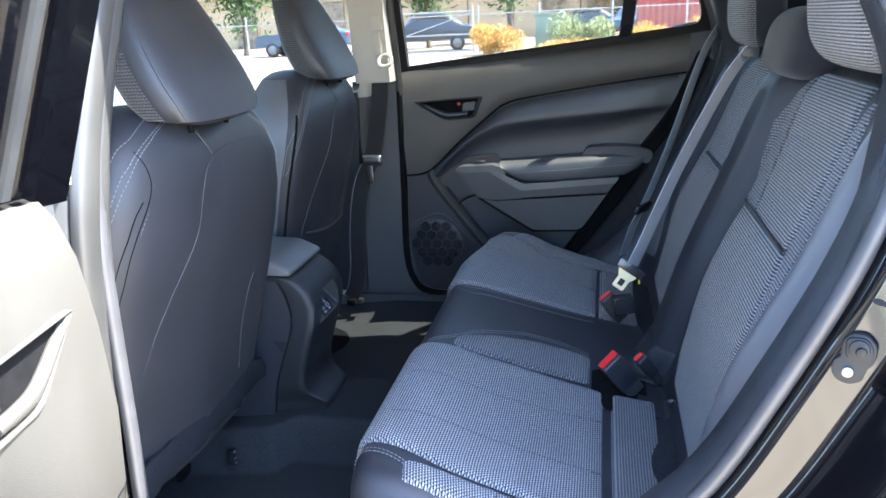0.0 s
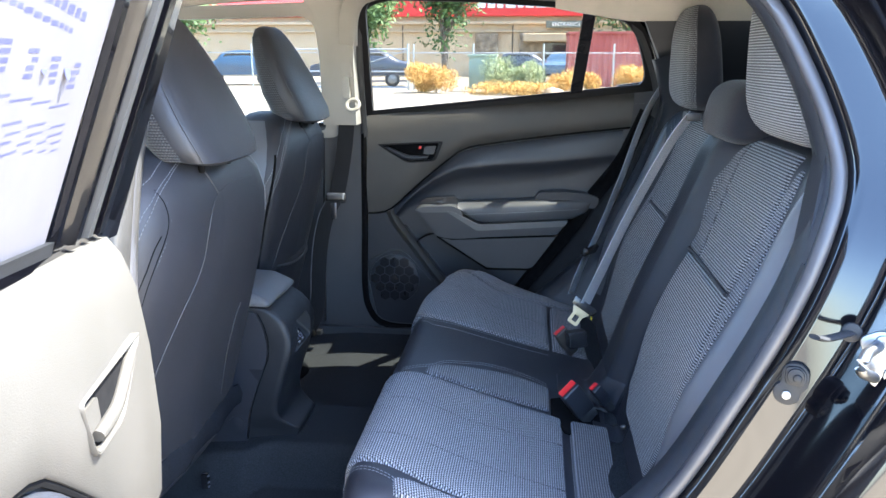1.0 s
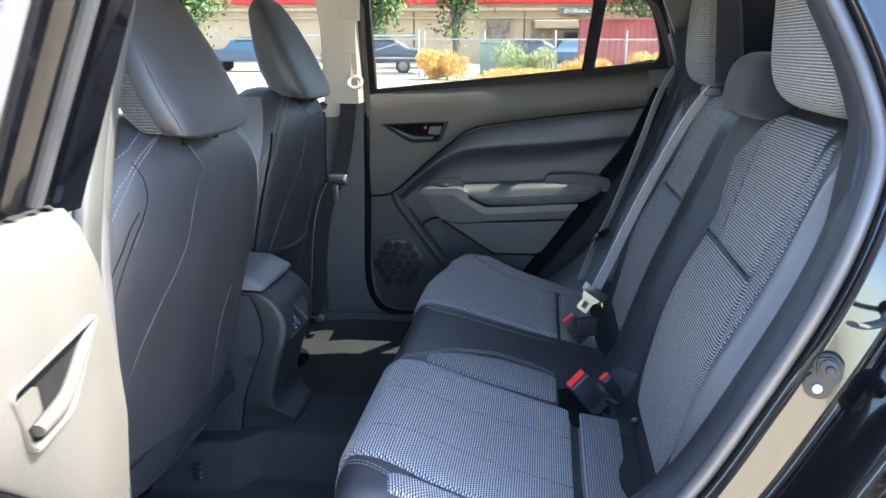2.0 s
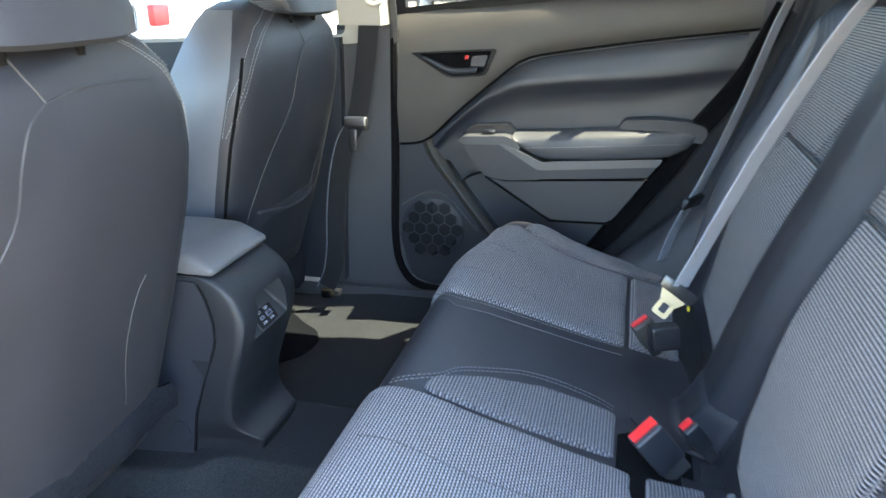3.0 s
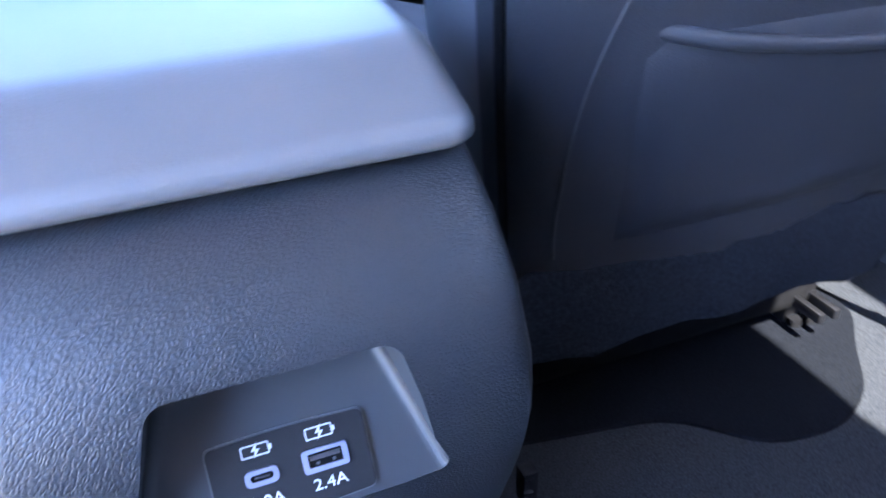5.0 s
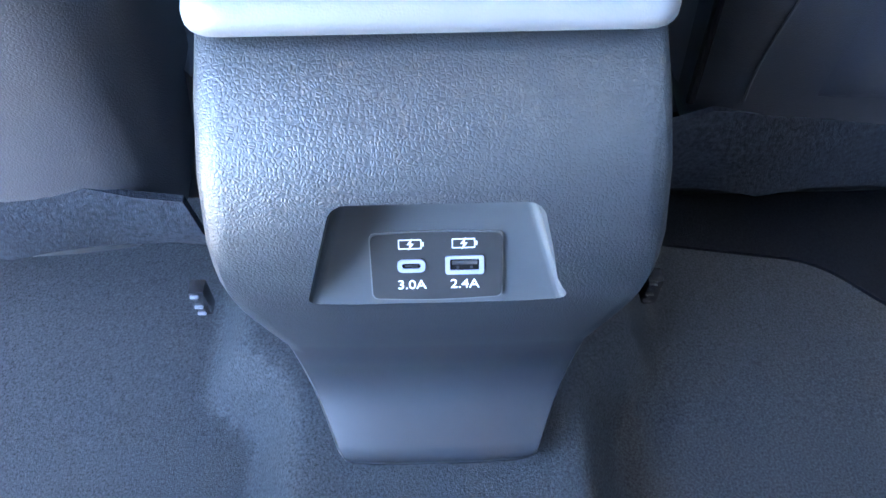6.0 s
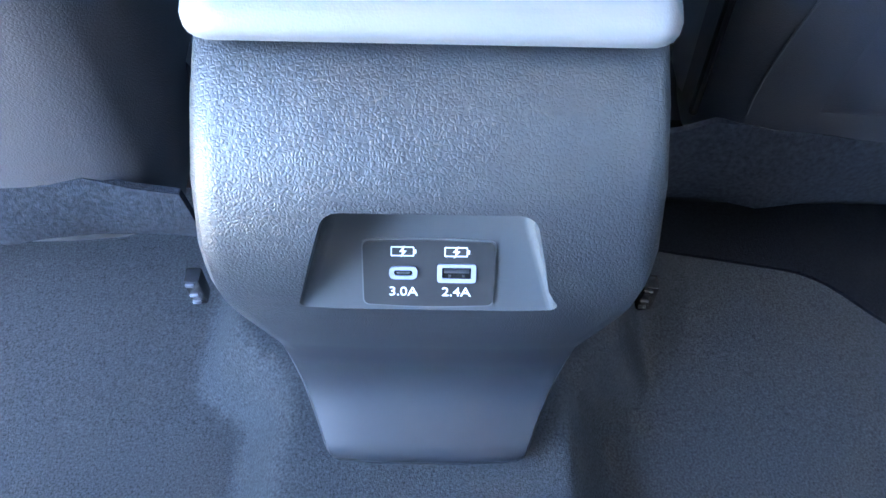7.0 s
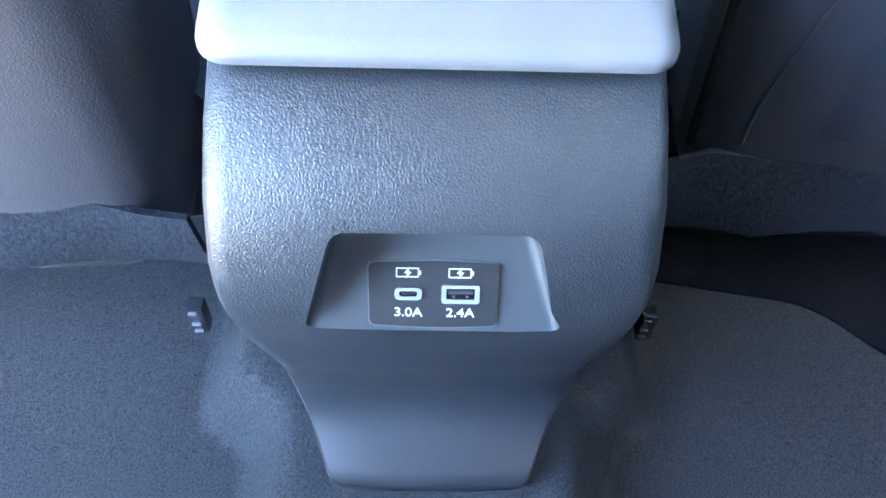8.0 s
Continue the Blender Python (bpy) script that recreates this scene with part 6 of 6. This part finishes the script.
# ---- jamb fittings at the open door ----
n = Vector((-0.30, -0.94, 0.14)).normalized()
tilt = Vector((0, 0, 1)).rotation_difference(n).to_matrix().to_4x4()
bumper = thing("door_bumper", (0.868, -0.715, 0.89), "black rubber door bumper with a screw on the jamb", "door bumper")
m = Matrix.Translation((0.858, -0.696, 0.888)) @ tilt @ Matrix.Rotation(radians(-18), 4, "Z") @ Matrix.Diagonal((0.88, 0.88, 0.9, 1))
block = [(-0.006, 0.027), (0.010, 0.028), (0.021, 0.016), (0.020, -0.004), (0.012, -0.012), (0.011, -0.024), (-0.002, -0.031), (-0.016, -0.027), (-0.022, -0.016), (-0.019, -0.004), (-0.013, 0.000), (-0.013, 0.018)]
part("block", moved(slab(rounded(block, 0.006, 3), "xy", -0.004, 0.008), m), BUMPER, bumper, bevel=0.002)
part("step", moved(slab(rounded([(-0.010, 0.023), (0.010, 0.025), (0.018, 0.014), (0.017, -0.002), (-0.008, -0.001)], 0.007, 3), "xy", 0.006, 0.013), m), BUMPER, bumper, bevel=0.0025)
part("pad", moved(disc((0.004, 0.012, 0.013), (0, 0, 1), 0.0105, 0.007, 24, 0.002), m), BUMPER, bumper)
part("pad_tip", moved(disc((0.006, 0.010, 0.017), (0, 0, 1), 0.0055, 0.008, 20, 0.003), m), BUMPER, bumper)
screw = part("screw", moved(disc((-0.005, -0.016, 0.009), (0, 0, 1), 0.0058, 0.004, 16, 0.001), m), METAL, bumper, "bright screw head")
for a, b in ((0.0036, 0.0008), (0.0008, 0.0036)):
    part("cross_slot", moved(box((-0.005 - a, -0.016 - b, 0.0105), (-0.005 + a, -0.016 + b, 0.0115)), m), DARKMETAL, screw)
hook = thing("door_hook", (0.895, -0.745, 0.965), "flat black plastic hook on the painted jamb", "hook")
blade = spline([(0.900, -0.734, 0.966), (0.879, -0.750, 0.966), (0.860, -0.764, 0.968), (0.846, -0.776, 0.974)], 12)
part("stalk", tube(blade, 0.0065, 10, 0.45), BUMPER, hook)
part("stalk_foot", disc((0.899, -0.735, 0.966), n, 0.011, 0.008, 14, 0.003), BUMPER, hook)
striker = thing("door_striker", (0.925, -0.765, 0.95), "zinc plated door striker with two cross-head screws", "door striker")
m = Matrix.Translation((0.925, -0.756, 0.945)) @ tilt
part("plate", moved(slab(rounded([(-0.017, -0.027), (0.006, -0.031), (0.020, -0.020), (0.020, 0.020), (0.006, 0.031), (-0.017, 0.027)], 0.007, 4), "xy", -0.002, 0.004), m), METAL, striker, bevel=0.0015)
part("loop", tube(spline([(0.915, -0.765, 0.962), (0.892, -0.792, 0.962), (0.887, -0.798, 0.948), (0.912, -0.772, 0.930)], 14), 0.006, 10), METAL, striker)
for v in (0.018, -0.018):
    screw = part("screw", moved(disc((0.004, v, 0.005), (0, 0, 1), 0.0078, 0.006, 16, 0.0015), m), METAL, striker)
    for a, b in ((0.0048, 0.0011), (0.0011, 0.0048)):
        part("cross_slot", moved(box((0.004 - a, v - b, 0.0076), (0.004 + a, v + b, 0.0086)), m), DARKMETAL, screw)


# ---- the yard beyond the far windows ----
TAN = plain("tan_stucco", (0.47, 0.35, 0.22), (0.53, 0.40, 0.255), 0.8, 0.9, 0.004)
REDBAND = plain("red_painted_fascia", (0.65, 0.035, 0.03), (0.70, 0.05, 0.04), 0.6, 0.6)
REDMETAL = plain("weathered_red_metal", (0.30, 0.06, 0.05), (0.36, 0.10, 0.08), 1.2, 0.6)
STONE = plain("mottled_stone", (0.16, 0.12, 0.08), (0.34, 0.27, 0.19), 3.0, 0.9, 0.02)
GALV = material("galvanised_steel", (0.45, 0.46, 0.46), 0.45, 0.9)
GREENBOX = plain("pale_green_paint", (0.22, 0.28, 0.22), (0.26, 0.32, 0.26), 2.0, 0.5)
STRAW = plain("dry_brush", (0.50, 0.29, 0.085), (0.62, 0.40, 0.14), 4.0, 0.9)
SAGE = plain("sage_leaves", (0.22, 0.26, 0.13), (0.36, 0.39, 0.22), 4.0, 0.9)
LEAF = plain("green_leaves", (0.035, 0.085, 0.02), (0.09, 0.15, 0.035), 2.0, 0.7)
BARK = plain("grey_bark", (0.09, 0.07, 0.05), (0.15, 0.12, 0.09), 6.0, 0.95, 0.02)
DARKGLASS = material("dark_window_glass", (0.02, 0.022, 0.025), 0.08, spec=0.8)
SIGNWHITE = plain("white_sign_letters", (0.75, 0.75, 0.72), (0.8, 0.8, 0.78), 3.0, 0.5)

shop = thing("shop_building", (-5, 50, 0), "long tan stucco shop building with a red fascia", "building")
part("wall", box((-40, 50, 0), (26, 60, 3.85)), TAN, shop, "tan stucco wall", 0)
part("fascia", box((-40, 49.6, 3.85), (26, 60.2, 6.2), 0.05), REDBAND, shop, "red painted fascia", 0)
part("cornice", box((-40, 49.7, 3.35), (26, 50.02, 3.55), 0.03), TAN, shop, "", 0)
part("cornice", box((-40, 49.8, 2.85), (26, 50.02, 2.95), 0.03), TAN, shop, "", 0)
for x in (-24, -17.5, -11, -2.6, 0.3, 9, 15):
    part("pilaster", box((x - 0.75, 49.75, 0), (x + 0.75, 50.02, 2.8), 0.04), STONE, shop, "mottled stone pilaster", 0)
for x in (-8.2, -5.2, -0.9, 5.5):
    part("joint", box((x - 0.04, 49.97, 0.3), (x + 0.04, 50.03, 3.3)), BARK, shop, smooth=0)
part("entrance_door", box((1.1, 49.9, 0), (2.6, 50.04, 2.2), 0.03), DARKGLASS, shop, "dark glass entrance door", 0)
part("awning", box((-0.2, 48.6, 2.25), (3.2, 50.0, 2.75), 0.06), TAN, shop, "tan awning over the entrance", 0)
lettering("entrance_sign", "ENTRANCE", 0.36, Matrix.Translation((2.55, 49.55, 3.32)) @ Matrix.Rotation(radians(90), 4, "X"), SIGNWHITE, shop, "white sign letters over the entrance")
part("sign_board", box((1.25, 49.58, 3.10), (3.85, 49.7, 3.54), 0.02), DARKGLASS, shop, "dark sign board", 0)
rng = random.Random(9)
x = -3.2
for k in range(9):
    w = rng.uniform(0.35, 0.7)
    part("sign_bar", box((x, 49.5, 4.35), (x + w, 49.6, 4.95), 0.03), SIGNWHITE, shop, "white sign bar", 0)
    x += w + 0.14

store = thing("red_shed", (8, 33, 0), "weathered red corrugated metal shed", "shed")
part("wall", loft([[(2.05 + 0.13 * k + 0.0, 33 + (0.05 if k % 2 else 0.0), z) for k in range(64)] + [(10.3, 36, z), (2.05, 36, z)] for z in (0, 2.25)]), REDMETAL, store, "corrugated red metal wall", 0)
part("roof", box((2.0, 32.9, 2.25), (10.4, 36.1, 2.35)), REDMETAL, store, smooth=0)

fence = thing("chain_link_fence", (0, 28, 0), "galvanised chain link fence with steel posts", "fence")
for x in (-22.5, -19.5, -16.5, -13.5, -10.5, -7.5, -4.05, -1.75, 0.9, 3.5, 6.2, 9.0, 12.0):
    part("post", tube([(x, 28, 0), (x, 28, 1.75)], 0.035, 8), GALV, fence)
part("rail", tube([(-24, 28, 1.42), (13, 28, 1.42)], 0.022, 6), GALV, fence)
bm = bmesh.new()
step = 0.14
for sgn in (-1, 1):
    for k in range(int((13 + 4.05) / step) + 11):
        x0 = -4.05 + (k - (10 if sgn > 0 else 0)) * step
        a, b = Vector((x0, 28, 0.05)), Vector((x0 + sgn * 1.37, 28, 1.42))
        if min(a.x, b.x) < -4.1 or max(a.x, b.x) > 13.1:
            continue
        s, t = Vector((0.004, 0, 0)), Vector((0, 0.004, 0))
        r = [[bm.verts.new(c + d) for d in (s, t, -s)] for c in (a, b)]
        for i in range(3):
            bm.faces.new((r[0][i], r[0][(i + 1) % 3], r[1][(i + 1) % 3], r[1][i]))
part("wire_mesh", bm, GALV, fence, "diamond wire mesh", 0)
gate = thing("steel_gate", (-6, 27.9, 0), "pale steel pipe gate closing the yard", "gate")
for z in (0.12, 0.72, 1.55):
    part("gate_rail", tube([(-9.0, 27.9, z), (-4.25, 27.9, z)], 0.03, 8), GALV, gate)
for x in (-9.0, -4.25):
    part("gate_post", tube([(x, 27.9, 0), (x, 27.9, 1.75)], 0.045, 8), GALV, gate)
part("gate_brace", tube([(-6.8, 27.9, 0.75), (-4.3, 27.9, 1.5)], 0.022, 8), GALV, gate)

utility = thing("utility_cabinet", (-1.3, 27.4, 0), "pale green metal utility cabinet by the fence", "cabinet")
part("body", box((-1.85, 27.2, 0), (-0.85, 27.8, 1.28), 0.03), GREENBOX, utility)
part("lid", box((-1.90, 27.15, 1.28), (-0.80, 27.85, 1.36), 0.02), GREENBOX, utility)


def brush(name, at, size, count, mat, label, category, seed, leaf=(0.035, 0.24), spread=1.3):
    """A clump of thin blades or small leaves, uneven and open."""
    r = random.Random(seed)
    bm = bmesh.new()
    blobs = [(Vector((r.uniform(-0.7, 0.7) * size[0], r.uniform(-0.6, 0.6) * size[1], r.uniform(0.25, 0.75) * size[2])), r.uniform(0.28, 0.5)) for _ in range(9)]
    for _ in range(count):
        c, q = r.choice(blobs)
        v = Vector((r.gauss(0, 1), r.gauss(0, 1), r.gauss(0, 1))).normalized() * r.uniform(0.5, 1.0) * q
        p = c + Vector((v.x * size[0], v.y * size[1], v.z * size[2]))
        if p.z < 0.02:
            p.z = r.uniform(0.02, 0.1)
        d = Vector((r.gauss(0, 1), r.gauss(0, 1), r.gauss(0.5, 1) * spread)).normalized()
        s = d.orthogonal().normalized()
        s.rotate(Matrix.Rotation(r.uniform(0, 6.28), 3, d))
        l, w = r.uniform(*leaf), leaf[0] * r.uniform(0.25, 0.5)
        q4 = [p - d * l / 2, p + s * w, p + d * l / 2, p - s * w]
        bm.faces.new([bm.verts.new(Vector(at) + c2) for c2 in q4])
    e = thing(name, at, label, category, category + "s")
    part("foliage", bm, mat, e, "", 0)
    part("stem", tube([Vector(at), Vector(at) + Vector((0.05, 0.03, size[2] * 0.6))], 0.03, 6), BARK, e)
    return e


brush("dry_bush", (-2.95, 26.2, 0), (1.15, 0.9, 1.05), 7000, STRAW, "dry golden tumbleweed bush before the fence", "bush", 1)
brush("dry_bush", (2.0, 26.2, 0), (1.0, 0.8, 0.85), 5600, STRAW, "dry golden tumbleweed bush before the fence", "bush", 2)
brush("dry_bush", (4.2, 26.4, 0), (1.2, 0.9, 0.95), 6200, STRAW, "dry golden tumbleweed bush before the fence", "bush", 3)
brush("dry_bush", (-0.1, 25.0, 0), (1.6, 0.7, 0.42), 3400, STRAW, "low dry golden brush on the bank", "bush", 5)
brush("sage_bush", (-0.15, 26.4, 0), (1.2, 0.9, 1.2), 7000, SAGE, "grey-green sage bush by the cabinet", "bush", 4)
for k, (x, y, s) in enumerate(((0.6, 25.2, 0.35), (1.2, 25.0, 0.28), (4.8, 25.6, 0.25), (-1.4, 25.6, 0.2))):
    bm = bmesh.new()
    bmesh.ops.create_icosphere(bm, subdivisions=2, radius=s)
    for v in bm.verts:
        v.co *= 1 + 0.25 * noise.noise(v.co * 5 + Vector((k, 0, 0)))
        v.co = Vector((v.co.x * 1.4, v.co.y, v.co.z * 0.6)) + Vector((x, y, s * 0.35))
    rock = part("rock", bm, STONE, None, "", 30)
    tagged(rock, "pale weathered rock at the foot of the bushes", "rock", "rocks")


def tree(at, height, crown, seed, label, base=0.16, count=5200):
    r = random.Random(seed)
    e = thing("tree", at, label, "tree", "trees")
    at = Vector(at)
    bm = bmesh.new()
    tips = []

    def limb(p, d, length, radius, depth):
        pts = [p]
        q, way = p.copy(), d.copy()
        for k in range(5):
            way = (way + Vector((r.gauss(0, 0.10), r.gauss(0, 0.10), 0.05))).normalized()
            q = q + way * length / 5
            pts.append(q)
        rings = []
        for k, c in enumerate(pts):
            rad = radius * (1 - 0.45 * k / 5)
            s = way.orthogonal().normalized()
            t = way.cross(s)
            rings.append([bm.verts.new(c + rad * (math.cos(a) * s + math.sin(a) * t)) for a in (2 * math.pi * i / 7 for i in range(7))])
        for a, b in zip(rings, rings[1:]):
            for i in range(7):
                bm.faces.new((a[i], a[(i + 1) % 7], b[(i + 1) % 7], b[i]))
        if depth == 0:
            tips.append(q)
            return
        for k in range(3 if depth > 1 else 4):
            turn = Vector((r.gauss(0, 0.55), r.gauss(0, 0.55), r.uniform(0.35, 0.9))).normalized()
            limb(q, (way * 0.5 + turn).normalized(), length * r.uniform(0.6, 0.8), radius * 0.55, depth - 1)
        tips.append(q)

    limb(at, Vector((0.05, 0, 1)), height * 0.36, base, 3)
    part("trunk", bm, BARK, e, "grey branching trunk", 60)
    bm = bmesh.new()
    for _ in range(count):
        c = r.choice(tips)
        p = c + Vector((r.gauss(0, 1), r.gauss(0, 1), r.gauss(0, 0.8))) * crown
        d = Vector((r.gauss(0, 1), r.gauss(0, 1), r.gauss(0, 1))).normalized()
        s = d.orthogonal().normalized()
        l, w = r.uniform(0.10, 0.22), r.uniform(0.05, 0.09)
        bm.faces.new([bm.verts.new(x) for x in (p - d * l, p + s * w, p + d * l, p - s * w)])
    part("crown", bm, LEAF, e, "sunlit green leaves", 0)


tree((-4.2, 40, 0), 6.0, 0.55, 11, "broad green tree before the shop building", 0.22)
tree((-7.8, 36, 0), 4.6, 0.55, 12, "leafy green tree by the gate", 0.14)
tree((-17.5, 36, 0), 5.0, 0.65, 13, "leafy green tree in the yard", 0.16)
tree((6.0, 44, 0), 6.5, 0.7, 14, "green tree behind the red shed", 0.2)


def parked_car(at, turn, paint, label, lamp_red=False):
    c = thing("parked_car", (0, 0, 0), label, "car", "parked cars")
    prof = [(-2.2, 0.45), (-2.2, 0.85), (-1.9, 0.98), (-1.0, 1.05), (-0.45, 1.48), (0.9, 1.52), (1.7, 1.12), (2.15, 1.02), (2.2, 0.5)]
    rings = []
    for y in (-0.86, -0.80, -0.62, 0.62, 0.80, 0.86):
        k = {0.86: 0.0, 0.80: 0.6, 0.62: 1.0}[abs(y)]
        rings.append([(x * (0.97 + 0.03 * k), y, z if z < 1.0 else 0.98 + (z - 0.98) * k) for x, z in spline(prof, 26)])
    part("body", loft(rings), paint, c, "", 40)
    for s in (-1, 1):
        part("side_window", slab([(-0.75, 1.03), (1.35, 1.05), (0.85, 1.42), (-0.35, 1.40)], "xz", s * 0.70, s * 0.80), DARKGLASS, c, bevel=0.02)
        part("tail_lamp", box((2.12, s * 0.72 - 0.12, 0.78), (2.21, s * 0.72 + 0.12, 0.98), 0.03), RED, c, "red tail lamp")
        for x in (-1.35, 1.35):
            w = part("wheel", disc((x, s * 0.80, 0.32), (0, 1, 0), 0.32, 0.20, 20, 0.03), RUBBER, c)
            part("rim", disc((x, s * 0.905, 0.32), (0, 1, 0), 0.20, 0.02, 14, 0.005), METAL, w)
    c.matrix_world = Matrix.Translation(at) @ Matrix.Rotation(radians(turn), 4, "Z")
    return c


CARDARK = material("dark_blue_car_paint", (0.03, 0.035, 0.05), 0.3, coat=0.6)
CARBLUE = material("blue_car_paint", (0.035, 0.07, 0.12), 0.3, coat=0.6)
CARWHITE = material("white_car_paint", (0.70, 0.70, 0.70), 0.3, coat=0.6)
parked_car((-7.0, 32, 0), 10, CARDARK, "dark parked car behind the gate")
parked_car((-0.6, 44, 0), 0, CARDARK, "dark parked car before the shop")
parked_car((2.2, 40, 0), 70, CARBLUE, "blue parked car near the entrance")
parked_car((-13.0, 33, 0), 5, CARBLUE, "blue parked car behind the fence")
parked_car((-20.0, 31, 0), 0, CARDARK, "dark parked car behind the fence")
parked_car((-5.9, 6.4, 0), -4, CARWHITE, "white parked car beyond the front seats")
